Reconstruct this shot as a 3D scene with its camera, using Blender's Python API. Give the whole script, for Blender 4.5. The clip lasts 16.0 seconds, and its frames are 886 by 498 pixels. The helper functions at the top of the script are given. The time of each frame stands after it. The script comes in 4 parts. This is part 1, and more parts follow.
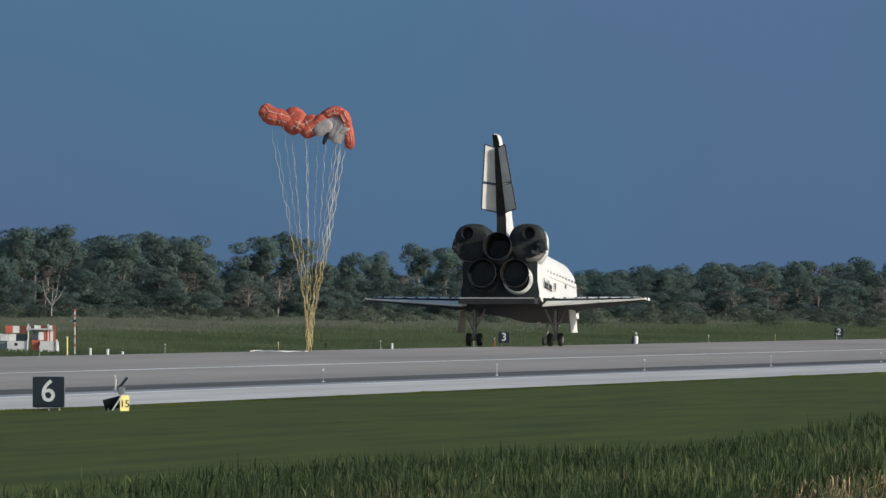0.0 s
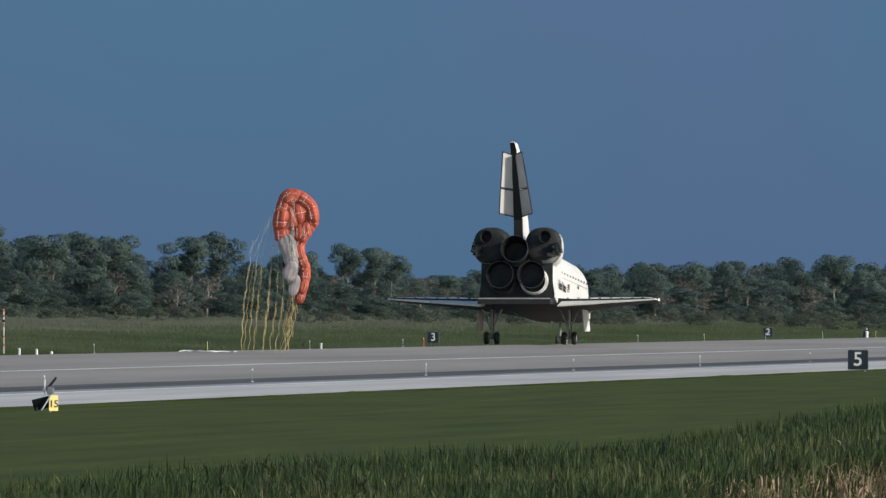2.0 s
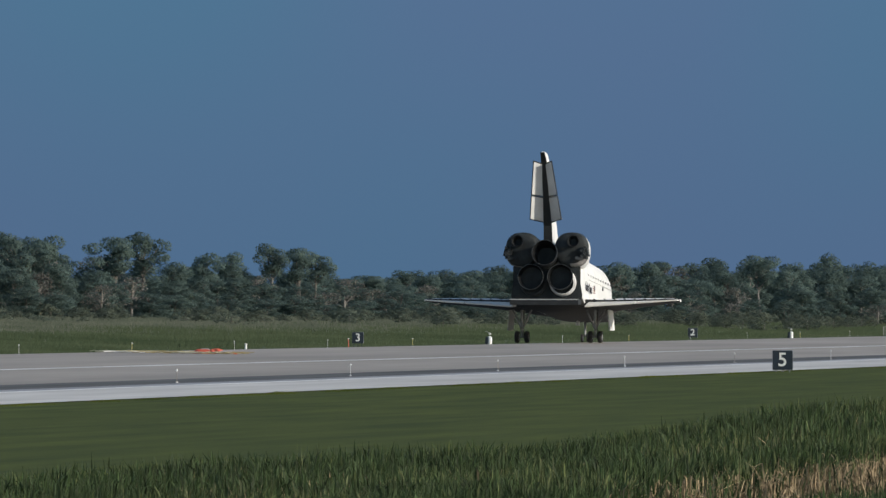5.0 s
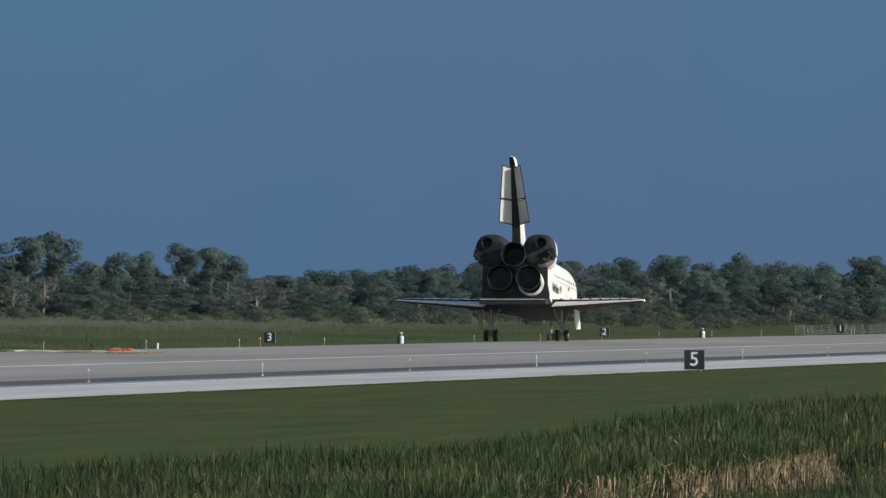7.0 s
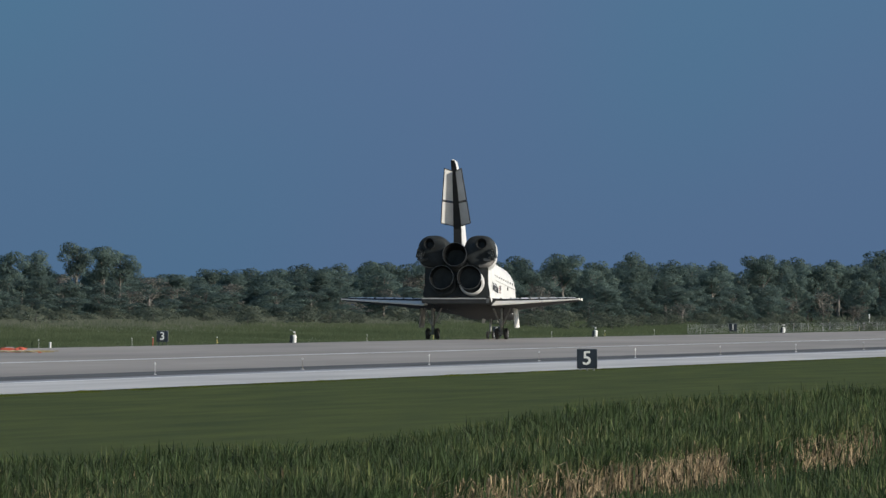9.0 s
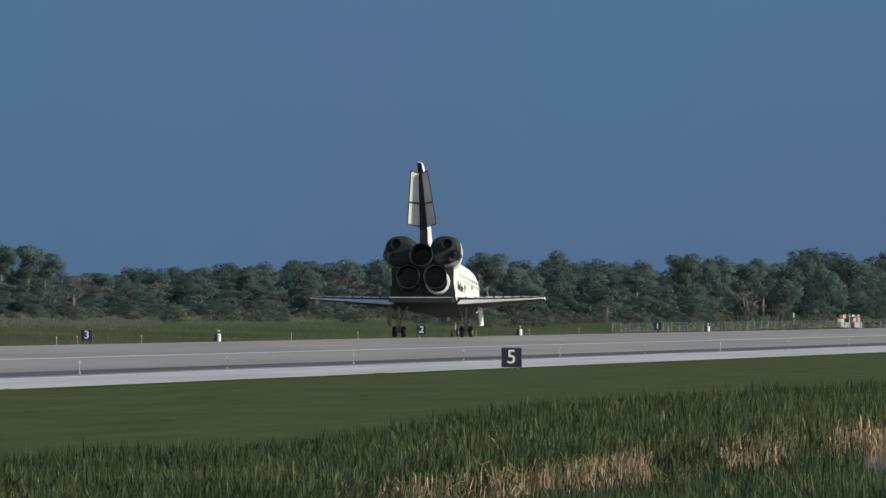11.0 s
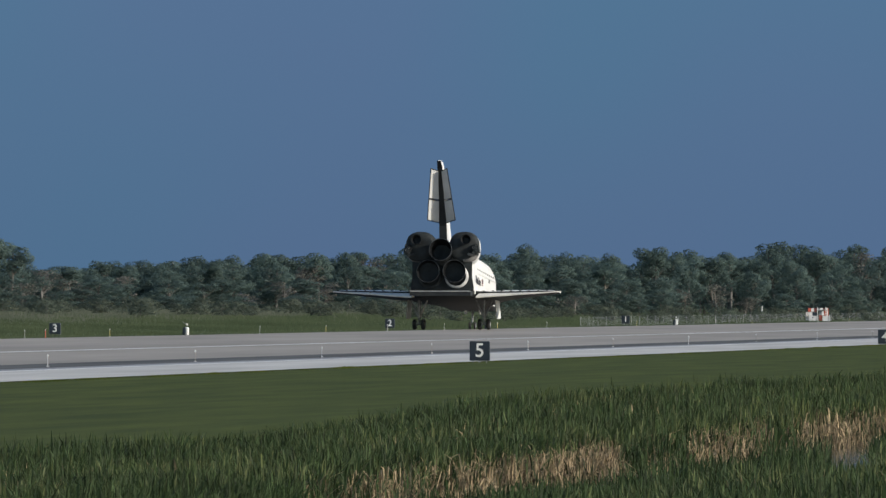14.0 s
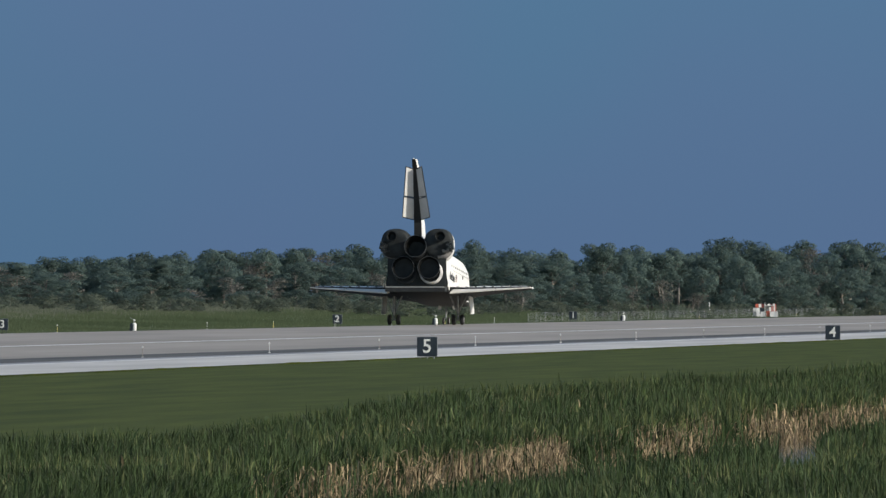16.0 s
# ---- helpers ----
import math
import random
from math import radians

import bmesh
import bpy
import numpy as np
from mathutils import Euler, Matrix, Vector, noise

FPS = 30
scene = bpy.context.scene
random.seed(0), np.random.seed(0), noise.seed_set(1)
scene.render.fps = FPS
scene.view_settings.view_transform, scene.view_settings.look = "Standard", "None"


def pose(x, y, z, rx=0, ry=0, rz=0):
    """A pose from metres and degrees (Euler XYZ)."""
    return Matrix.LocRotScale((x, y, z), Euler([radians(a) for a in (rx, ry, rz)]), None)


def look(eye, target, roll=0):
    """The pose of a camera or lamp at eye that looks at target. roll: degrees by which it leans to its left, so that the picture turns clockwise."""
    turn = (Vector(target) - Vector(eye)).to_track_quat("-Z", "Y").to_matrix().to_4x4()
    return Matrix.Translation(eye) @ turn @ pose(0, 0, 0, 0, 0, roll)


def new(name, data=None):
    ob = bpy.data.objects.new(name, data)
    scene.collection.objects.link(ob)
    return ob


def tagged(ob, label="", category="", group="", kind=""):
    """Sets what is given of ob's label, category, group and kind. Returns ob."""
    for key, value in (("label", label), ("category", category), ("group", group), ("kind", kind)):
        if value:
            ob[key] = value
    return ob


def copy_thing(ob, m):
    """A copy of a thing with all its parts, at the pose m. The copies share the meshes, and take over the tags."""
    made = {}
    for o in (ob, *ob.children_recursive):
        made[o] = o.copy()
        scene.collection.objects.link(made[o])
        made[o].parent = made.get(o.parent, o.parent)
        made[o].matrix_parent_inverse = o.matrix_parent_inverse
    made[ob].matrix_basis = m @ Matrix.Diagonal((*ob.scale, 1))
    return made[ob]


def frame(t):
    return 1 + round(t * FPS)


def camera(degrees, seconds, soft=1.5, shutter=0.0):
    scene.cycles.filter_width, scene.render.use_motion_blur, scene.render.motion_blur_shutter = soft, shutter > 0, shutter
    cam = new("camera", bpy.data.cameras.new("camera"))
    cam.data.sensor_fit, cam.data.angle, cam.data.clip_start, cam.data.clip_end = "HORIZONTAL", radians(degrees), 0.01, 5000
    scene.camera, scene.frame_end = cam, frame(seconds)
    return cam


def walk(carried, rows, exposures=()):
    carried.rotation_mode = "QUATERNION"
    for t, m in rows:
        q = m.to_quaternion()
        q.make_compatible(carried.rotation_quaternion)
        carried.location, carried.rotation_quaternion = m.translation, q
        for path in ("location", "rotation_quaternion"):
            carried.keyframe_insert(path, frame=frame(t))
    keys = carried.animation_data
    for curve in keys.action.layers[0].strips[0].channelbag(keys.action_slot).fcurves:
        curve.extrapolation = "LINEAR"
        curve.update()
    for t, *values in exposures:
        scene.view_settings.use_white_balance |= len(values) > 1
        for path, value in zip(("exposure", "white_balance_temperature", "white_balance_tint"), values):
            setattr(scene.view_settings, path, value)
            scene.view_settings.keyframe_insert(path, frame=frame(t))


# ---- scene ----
cam = camera(4.0821, 16.0, soft=1.45)
EYE = (0.0, 0.0, 4.47)
# seconds, degrees left of the runway's direction, degrees above level
TURNS = [
    (0, 9.1311, 0.2474),
    (0.5, 9.0673, 0.2474),
    (1, 8.9678, 0.2474),
    (1.5, 8.8720, 0.2474),
    (2, 8.8043, 0.2474),
    (2.5, 8.7243, 0.2474),
    (3, 8.6926, 0.2443),
    (3.5, 8.6566, 0.2474),
    (6, 8.2977, 0.2474),
    (6.5, 8.2061, 0.2474),
    (7, 8.0506, 0.2474),
    (7.5, 7.8909, 0.2461),
    (8, 7.7714, 0.2461),
    (8.5, 7.7115, 0.2448),
    (9, 7.5560, 0.2430),
    (9.5, 7.4070, 0.2396),
    (9.7, 7.3524, 0.2344),
    (12, 7.1656, 0.2383),
    (12.5, 7.1213, 0.2305),
    (13, 7.1109, 0.2404),
    (13.5, 7.0979, 0.2253),
    (14, 7.0614, 0.2070),
    (14.5, 7.0190, 0.1987),
    (15, 6.9599, 0.1974),
    (15.5, 6.8557, 0.1909),
    (16, 6.8192, 0.1875),
]
walk(cam, [(t, pose(*EYE, 90 + up, 0, left)) for t, left, up in TURNS], exposures=[(0.0, -0.03), (8.0, 0.0), (14.0, 0.03), (16.0, 0.1)])

# ---- daylight ----
SUN_EL, SUN_AZ = 21.0, 108.0
world = bpy.data.worlds.new("sky")
scene.world = world
world.use_nodes = True
wn = world.node_tree
sky = wn.nodes.new("ShaderNodeTexSky")
sky.sky_type = "NISHITA"
sky.sun_disc = False
sky.sun_elevation, sky.sun_rotation = radians(SUN_EL), radians(SUN_AZ)
sky.air_density, sky.dust_density, sky.ozone_density = 1.0, 0.6, 1.5
wn.links.new(sky.outputs[0], wn.nodes["Background"].inputs[0])
wn.nodes["Background"].inputs[1].default_value = 0.136
sun = new("sun", bpy.data.lights.new("sun", "SUN"))
sun.data.energy, sun.data.angle, sun.data.color = 4.25, radians(0.6), (1.0, 0.93, 0.82)
_e, _a = radians(SUN_EL), radians(SUN_AZ)
sun.matrix_world = look((math.sin(_a) * math.cos(_e) * 100, math.cos(_a) * math.cos(_e) * 100, math.sin(_e) * 100), (0, 0, 0))


# the clear blue distance behind the wood
def backdrop():
    m = bpy.data.materials.new("clear_sky")
    m.use_nodes = True
    nt = m.node_tree
    nt.nodes.clear()
    out, em = nt.nodes.new("ShaderNodeOutputMaterial"), nt.nodes.new("ShaderNodeEmission")
    tc, ns, rp = nt.nodes.new("ShaderNodeTexCoord"), nt.nodes.new("ShaderNodeTexNoise"), nt.nodes.new("ShaderNodeValToRGB")
    ns.inputs["Scale"].default_value, ns.inputs["Detail"].default_value = 0.0045, 1.0
    rp.color_ramp.elements[0].color, rp.color_ramp.elements[0].position = (0.079, 0.175, 0.295, 1), 0.38
    rp.color_ramp.elements[1].color, rp.color_ramp.elements[1].position = (0.090, 0.164, 0.295, 1), 0.62
    nt.links.new(tc.outputs["Object"], ns.inputs["Vector"])
    nt.links.new(ns.outputs["Fac"], rp.inputs[0])
    # the blue deepens and greys a little towards the horizon
    sep, span, low, mix = nt.nodes.new("ShaderNodeSeparateXYZ"), nt.nodes.new("ShaderNodeMapRange"), nt.nodes.new("ShaderNodeValToRGB"), nt.nodes.new("ShaderNodeMix")
    span.inputs["From Min"].default_value, span.inputs["From Max"].default_value = 10.0, 120.0
    low.color_ramp.elements[0].color = (0.97, 0.885, 0.90, 1)
    low.color_ramp.elements[1].color = (1.0, 1.0, 0.98, 1)
    mix.data_type, mix.blend_type = "RGBA", "MULTIPLY"
    mix.inputs[0].default_value = 1.0
    nt.links.new(tc.outputs["Object"], sep.inputs[0])
    nt.links.new(sep.outputs[2], span.inputs[0])
    nt.links.new(span.outputs[0], low.inputs[0])
    nt.links.new(rp.outputs[0], mix.inputs[6])
    nt.links.new(low.outputs[0], mix.inputs[7])
    nt.links.new(mix.outputs[2], em.inputs[0])
    nt.links.new(em.outputs[0], out.inputs[0])
    bm = bmesh.new()
    rows = [[bm.verts.new((-4700 * math.sin(radians(a)), 4700 * math.cos(radians(a)), z)) for z in (-60, 150, 420)] for a in range(-14, 31, 2)]
    for p, q in zip(rows, rows[1:]):
        for j in range(2):
            bm.faces.new((p[j], q[j], q[j + 1], p[j + 1]))
    me = bpy.data.meshes.new("backdrop")
    bm.to_mesh(me)
    bm.free()
    me.materials.append(m)
    tagged(new("backdrop", me), "clear blue sky behind the far wood", "sky", "", "structure")


backdrop()


# ---- materials ----
def material(name, color, rough=0.7, metal=0.0, spread=0.25, scale=1.0, fine=8.0, bump=0.2, island=0.0, per_object=0.0, stretch=(1, 1, 1), spec=0.5, second=None):
    """A surface with variation at two scales (in metres: 1/scale and 1/fine), and grain."""
    m = bpy.data.materials.new(name)
    m.use_nodes = True
    nt, bs = m.node_tree, m.node_tree.nodes["Principled BSDF"]
    bs.inputs["Roughness"].default_value = rough
    bs.inputs["Metallic"].default_value = metal
    bs.inputs["Specular IOR Level"].default_value = spec
    tc = nt.nodes.new("ShaderNodeTexCoord")
    mp = nt.nodes.new("ShaderNodeMapping")
    mp.inputs["Scale"].default_value = stretch
    nt.links.new(tc.outputs["Object"], mp.inputs[0])
    n1, n2 = nt.nodes.new("ShaderNodeTexNoise"), nt.nodes.new("ShaderNodeTexNoise")
    n1.inputs["Scale"].default_value, n1.inputs["Detail"].default_value = scale, 5
    n2.inputs["Scale"].default_value, n2.inputs["Detail"].default_value = fine, 4
    for n in (n1, n2):
        nt.links.new(mp.outputs[0], n.inputs["Vector"])
    ramp = nt.nodes.new("ShaderNodeValToRGB")
    c = Vector(color)
    lo, hi = c * (1 - spread), c * (1 + spread)
    if second:
        hi = Vector(second)
    ramp.color_ramp.elements[0].color = (*lo, 1)
    ramp.color_ramp.elements[0].position = 0.3
    ramp.color_ramp.elements[1].color = (*hi, 1)
    ramp.color_ramp.elements[1].position = 0.7
    nt.links.new(n1.outputs["Fac"], ramp.inputs[0])
    mul = nt.nodes.new("ShaderNodeMath")
    mul.operation = "MULTIPLY_ADD"
    mul.inputs[1].default_value, mul.inputs[2].default_value = spread * 1.2, 1 - spread * 0.6
    nt.links.new(n2.outputs["Fac"], mul.inputs[0])
    hsv = nt.nodes.new("ShaderNodeHueSaturation")
    nt.links.new(ramp.outputs[0], hsv.inputs["Color"])
    val = mul.outputs[0]
    for amount, source in ((island, ("ShaderNodeNewGeometry", "Random Per Island")), (per_object, ("ShaderNodeObjectInfo", "Random"))):
        if amount:
            g = nt.nodes.new(source[0])
            a = nt.nodes.new("ShaderNodeMath")
            a.operation = "MULTIPLY_ADD"
            a.inputs[1].default_value, a.inputs[2].default_value = amount * 2, 1 - amount
            nt.links.new(g.outputs[source[1]], a.inputs[0])
            b = nt.nodes.new("ShaderNodeMath")
            b.operation = "MULTIPLY"
            nt.links.new(val, b.inputs[0])
            nt.links.new(a.outputs[0], b.inputs[1])
            val = b.outputs[0]
    nt.links.new(val, hsv.inputs["Value"])
    nt.links.new(hsv.outputs[0], bs.inputs["Base Color"])
    if bump:
        bp = nt.nodes.new("ShaderNodeBump")
        bp.inputs["Strength"].default_value = bump
        bp.inputs["Distance"].default_value = 0.3 / fine
        nt.links.new(n2.outputs["Fac"], bp.inputs["Height"])
        nt.links.new(bp.outputs[0], bs.inputs["Normal"])
    return m


M = {
    "white_tile": material("white_tile", (0.63, 0.63, 0.615), 0.6, spread=0.09, scale=0.5, fine=4, bump=0.05),
    "black_tile": material("black_tile", (0.016, 0.018, 0.019), 0.65, spread=0.35, scale=0.7, fine=6, bump=0.1, spec=0.35),
    "soot_tile": material("soot_tile", (0.015, 0.019, 0.020), 0.75, spread=0.5, scale=1.2, fine=6, bump=0.1, spec=0.4),
    "grey_tile": material("grey_tile", (0.36, 0.36, 0.35), 0.65, spread=0.12, scale=0.8, fine=6, bump=0.05),
    "elevon_tile": material("elevon_tile", (0.58, 0.56, 0.51), 0.65, spread=0.12, scale=0.8, fine=6, bump=0.05),
    "flap_tile": material("flap_tile", (0.07, 0.072, 0.07), 0.65, spread=0.35, scale=0.8, fine=6, bump=0.05),
    "rudder_lining": material("rudder_lining", (0.56, 0.56, 0.55), 0.7, spread=0.12, scale=0.6, fine=5, bump=0.05),
    "scorched_tile": material("scorched_tile", (0.16, 0.155, 0.15), 0.75, spread=0.55, scale=0.9, fine=5, bump=0.1),
    "blanket": material("blanket", (0.55, 0.55, 0.54), 0.8, spread=0.3, scale=2, fine=12),
    # the same blanket in the neighbouring bells' shade, painted darker
    "shaded_blanket": material("shaded_blanket", (0.03, 0.033, 0.034), 0.8, spread=0.4, scale=2, fine=12, spec=0.3),
    "nozzle_metal": material("nozzle_metal", (0.016, 0.018, 0.019), 0.65, 0.3, spread=0.3, scale=2, fine=14, bump=0.1, spec=0.3),
    "nozzle_rim": material("nozzle_rim", (0.11, 0.115, 0.115), 0.4, 0.6, spread=0.5, scale=1.5, fine=8, bump=0.1),
    "nozzle_inside": material("nozzle_inside", (0.010, 0.011, 0.012), 0.9, spread=0.3, scale=2, fine=14, spec=0.1),
    "gear_metal": material("gear_metal", (0.24, 0.245, 0.25), 0.45, 0.2, spread=0.25, scale=3, fine=20),
    "tyre": material("tyre", (0.02, 0.02, 0.021), 0.85, spread=0.3, scale=4, fine=30),
    "lettering": material("lettering", (0.03, 0.03, 0.035), 0.7, spread=0.1, bump=0),
    "runway": material("runway_concrete", (0.272, 0.245, 0.216), 0.9, spread=0.2, scale=0.09, fine=0.6, bump=0.05, stretch=(1, 0.12, 1)),
    "dark_band": material("dark_asphalt", (0.05, 0.049, 0.048), 0.9, spread=0.6, scale=0.35, fine=1.2, bump=0.05, stretch=(1, 0.05, 1)),
    "shoulder": material("shoulder_concrete", (0.47, 0.455, 0.43), 0.9, spread=0.2, scale=0.25, fine=0.9, bump=0.05, stretch=(1, 0.06, 1)),
    "grey_joint": material("grey_asphalt", (0.25, 0.255, 0.27), 0.9, spread=0.3, scale=0.3, fine=1.2, bump=0.05, stretch=(1, 0.05, 1)),
    "paint": material("white_marking", (0.66, 0.66, 0.64), 0.8, spread=0.25, scale=0.3, fine=3, bump=0, stretch=(1, 0.1, 1)),
    "sign_black": material("sign_black", (0.012, 0.02, 0.03), 0.5, spread=0.2, scale=2, fine=10, bump=0),
    "sign_white": material("sign_white", (0.72, 0.72, 0.68), 0.6, spread=0.1, scale=2, fine=10, bump=0),
    "sign_yellow": material("sign_yellow", (0.82, 0.68, 0.24), 0.6, spread=0.1, scale=2, fine=10, bump=0),
    "white_metal": material("white_metal", (0.7, 0.7, 0.68), 0.5, spread=0.1, scale=2, fine=10, bump=0),
    "grey_metal": material("grey_metal", (0.3, 0.31, 0.32), 0.5, 0.4, spread=0.15, scale=2, fine=10, bump=0),
    "red_paint": material("red_paint", (0.44, 0.105, 0.065), 0.6, spread=0.2, scale=1, fine=6, bump=0),
    "dull_red": material("dull_red", (0.16, 0.04, 0.035), 0.7, spread=0.1, bump=0),
    "cabinet_paint": material("cabinet_paint", (0.55, 0.55, 0.55), 0.6, spread=0.12, scale=1, fine=6, bump=0),
    "leaf": material("leaf", (0.122, 0.170, 0.152), 0.95, spread=0.2, scale=0.25, fine=2, bump=0, island=0.06, per_object=0.14, spec=0.0),
    "scrub": material("scrub", (0.13, 0.165, 0.125), 0.9, spread=0.3, scale=0.25, fine=2, bump=0, island=0.1, per_object=0.2, spec=0.0, second=(0.16, 0.18, 0.14)),
    "leaf_pale": material("leaf_pale", (0.17, 0.165, 0.145), 0.8, spread=0.3, scale=0.25, fine=2, bump=0, island=0.35, per_object=0.3, spec=0.2),
    "bark": material("bark", (0.15, 0.14, 0.125), 0.9, spread=0.3, scale=1, fine=8, per_object=0.3),
    "dead_bark": material("dead_bark", (0.27, 0.26, 0.24), 0.9, spread=0.2, scale=1, fine=8),
    "reed": material("reed", (0.038, 0.060, 0.021), 0.6, spread=0.4, scale=0.15, fine=1, bump=0, island=0.6, spec=0.2),
    "reed_light": material("reed_light", (0.085, 0.102, 0.036), 0.6, spread=0.35, scale=0.3, fine=2, bump=0, island=0.5, spec=0.25),
    "reed_dead": material("reed_dead", (0.30, 0.225, 0.135), 0.8, spread=0.45, scale=0.3, fine=2, bump=0, island=0.75, spec=0.2),
    "water": material("water", (0.01, 0.014, 0.016), 0.06, spread=0.1, scale=0.2, fine=3, bump=0.04),
}


def turf():
    """Mown grass near the runway, rougher marsh grass beyond it, by broad patches."""
    m = material("turf", (0.057, 0.078, 0.013), 0.9, spread=0.32, scale=0.12, fine=1.0, bump=0.2, stretch=(4, 0.3, 1), spec=0.1, second=(0.073, 0.089, 0.016))
    return m


M["turf"] = turf()
M["marsh"] = material("marsh_grass", (0.070, 0.096, 0.052), 0.95, spread=0.28, scale=0.16, fine=1.2, bump=0.4, stretch=(1.5, 0.03, 1), spec=0.05, second=(0.104, 0.122, 0.070))
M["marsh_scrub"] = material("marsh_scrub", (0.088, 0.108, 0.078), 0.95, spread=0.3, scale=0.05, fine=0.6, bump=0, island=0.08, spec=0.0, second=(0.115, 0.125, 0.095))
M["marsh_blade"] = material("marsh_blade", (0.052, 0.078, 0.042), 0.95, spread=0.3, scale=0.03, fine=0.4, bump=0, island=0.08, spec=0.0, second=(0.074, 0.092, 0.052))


def translucent(m, share):
    """Leaves pass part of the light."""
    nt = m.node_tree
    bs, out = nt.nodes["Principled BSDF"], nt.nodes["Material Output"]
    tr, mix = nt.nodes.new("ShaderNodeBsdfTranslucent"), nt.nodes.new("ShaderNodeMixShader")
    mix.inputs[0].default_value = share
    nt.links.new(bs.inputs["Base Color"].links[0].from_socket, tr.inputs[0])
    nt.links.new(bs.outputs[0], mix.inputs[1])
    nt.links.new(tr.outputs[0], mix.inputs[2])
    nt.links.new(mix.outputs[0], out.inputs[0])


for _name, _share in (("leaf", 0.6), ("scrub", 0.55), ("leaf_pale", 0.5), ("reed", 0.3), ("reed_light", 0.3), ("reed_dead", 0.25)):
    translucent(M[_name], _share)


# ---- building helpers ----
def mesh_from(name, bm, mats, smooth=None):
    me = bpy.data.meshes.new(name)
    bmesh.ops.recalc_face_normals(bm, faces=bm.faces)
    bm.to_mesh(me)
    bm.free()
    for m in mats if isinstance(mats, (list, tuple)) else [mats]:
        me.materials.append(m)
    if smooth is not None:
        for p in me.polygons:
            p.use_smooth = True
        me.set_sharp_from_angle(angle=radians(smooth))
    return me


def part(name, bm, mats, parent=None, label="", m=None, smooth=None):
    ob = new(name, mesh_from(name, bm, mats, smooth))
    if parent:
        ob.parent = parent
    if m is not None:
        ob.matrix_basis = m
    return tagged(ob, label)


def thing(name, label, category, m=None, group="", kind=""):
    ob = new(name)
    if m is not None:
        ob.matrix_basis = m
    return tagged(ob, label, category, group, kind)


def box(sx, sy, sz, m=None, bevel=0.0, bm=None):
    bm2 = bmesh.new()
    bmesh.ops.create_cube(bm2, size=1, matrix=Matrix.Diagonal((sx, sy, sz, 1)))
    if bevel:
        bmesh.ops.bevel(bm2, geom=bm2.edges[:], offset=bevel, segments=2, affect="EDGES")
    if m is not None:
        bm2.transform(m)
    return merged(bm, bm2)


def merged(bm, other):
    if bm is None:
        return other
    tmp = bpy.data.meshes.new("tmp")
    other.to_mesh(tmp)
    other.free()
    bm.from_mesh(tmp)
    bpy.data.meshes.remove(tmp)
    return bm


def tube(a, b, r1, r2=None, n=10, bm=None, caps=True):
    a, b = Vector(a), Vector(b)
    bm2 = bmesh.new()
    r2 = r1 if r2 is None else r2
    d = b - a
    bmesh.ops.create_cone(bm2, cap_ends=caps, segments=n, radius1=r1, radius2=max(r2, 1e-4), depth=d.length)
    bm2.transform(Matrix.Translation((a + b) / 2) @ d.to_track_quat("Z", "Y").to_matrix().to_4x4())
    return merged(bm, bm2)


def loft(rings, cap=(True, True), bm=None):
    bm2 = bmesh.new()
    rows = [[bm2.verts.new(p) for p in r] for r in rings]
    for a, b in zip(rows, rows[1:]):
        for i in range(len(a)):
            j = (i + 1) % len(a)
            bm2.faces.new((a[i], a[j], b[j], b[i]))
    if cap[0]:
        bm2.faces.new(rows[0])
    if cap[1]:
        bm2.faces.new(rows[-1])
    return merged(bm, bm2)


def spun(profile, n=32, bm=None, m=None):
    """A surface of revolution round Y from (y, radius) pairs, open at the ends."""
    bm2 = bmesh.new()
    rows = [[bm2.verts.new((r * math.cos(2 * math.pi * k / n), y, r * math.sin(2 * math.pi * k / n))) for k in range(n)] for y, r in profile]
    for a, b in zip(rows, rows[1:]):
        for i in range(n):
            bm2.faces.new((a[i], a[(i + 1) % n], b[(i + 1) % n], b[i]))
    if m is not None:
        bm2.transform(m)
    return merged(bm, bm2)


def numeral(name, text, height, mat, parent, m, depth=0.01):
    """Raised characters with the built-in font, centred, in the XZ plane facing -Y."""
    cu = bpy.data.curves.new(name, "FONT")
    cu.offset = 0.012 * height
    cu.body, cu.size, cu.extrude, cu.align_x, cu.align_y = text, height / 0.72, depth, "CENTER", "CENTER"
    tmp = new(name, cu)
    me = bpy.data.meshes.new_from_object(tmp.evaluated_get(bpy.context.evaluated_depsgraph_get()))
    bpy.data.objects.remove(tmp)
    bpy.data.curves.remove(cu)
    me.materials.clear()
    me.materials.append(mat)
    ob = new(name, me)
    ob.parent = parent
    ob.matrix_basis = m @ pose(0, 0, 0, 90, 0, 0)
    return ob


# ---- ground and runway ----
RX = -159.8  # runway's middle line
CROWN = 0.9
SECTION = [(-4900, 1.9), (-340, 1.9), (-295, 1.3), (-255, 0.1), (-221.2, -0.55), (-220.8, -0.45), (-205.5, -0.05), (RX, CROWN), (-116.2, 0.25), (-98.9, 0.03), (-98.5, 0.0), (-60, -0.1), (-52, -0.3), (-48, -0.75), (-39, -0.85), (-38.2, -1.4), (-27.5, -1.4), (-26, -0.9), (-10, -0.8), (-6, 0.0), (60, 0.2), (4900, 0.2)]


def level(x, y=0.0):
    """Height of the ground: its cross-section, and the land's slight fall away from the near end."""
    fall = 0.00035 * max(0.0, y - 700.0)
    for (x0, e0), (x1, e1) in zip(SECTION, SECTION[1:]):
        if x <= x1:
            return e0 + (e1 - e0) * (x - x0) / (x1 - x0) - fall
    return 0.2 - fall


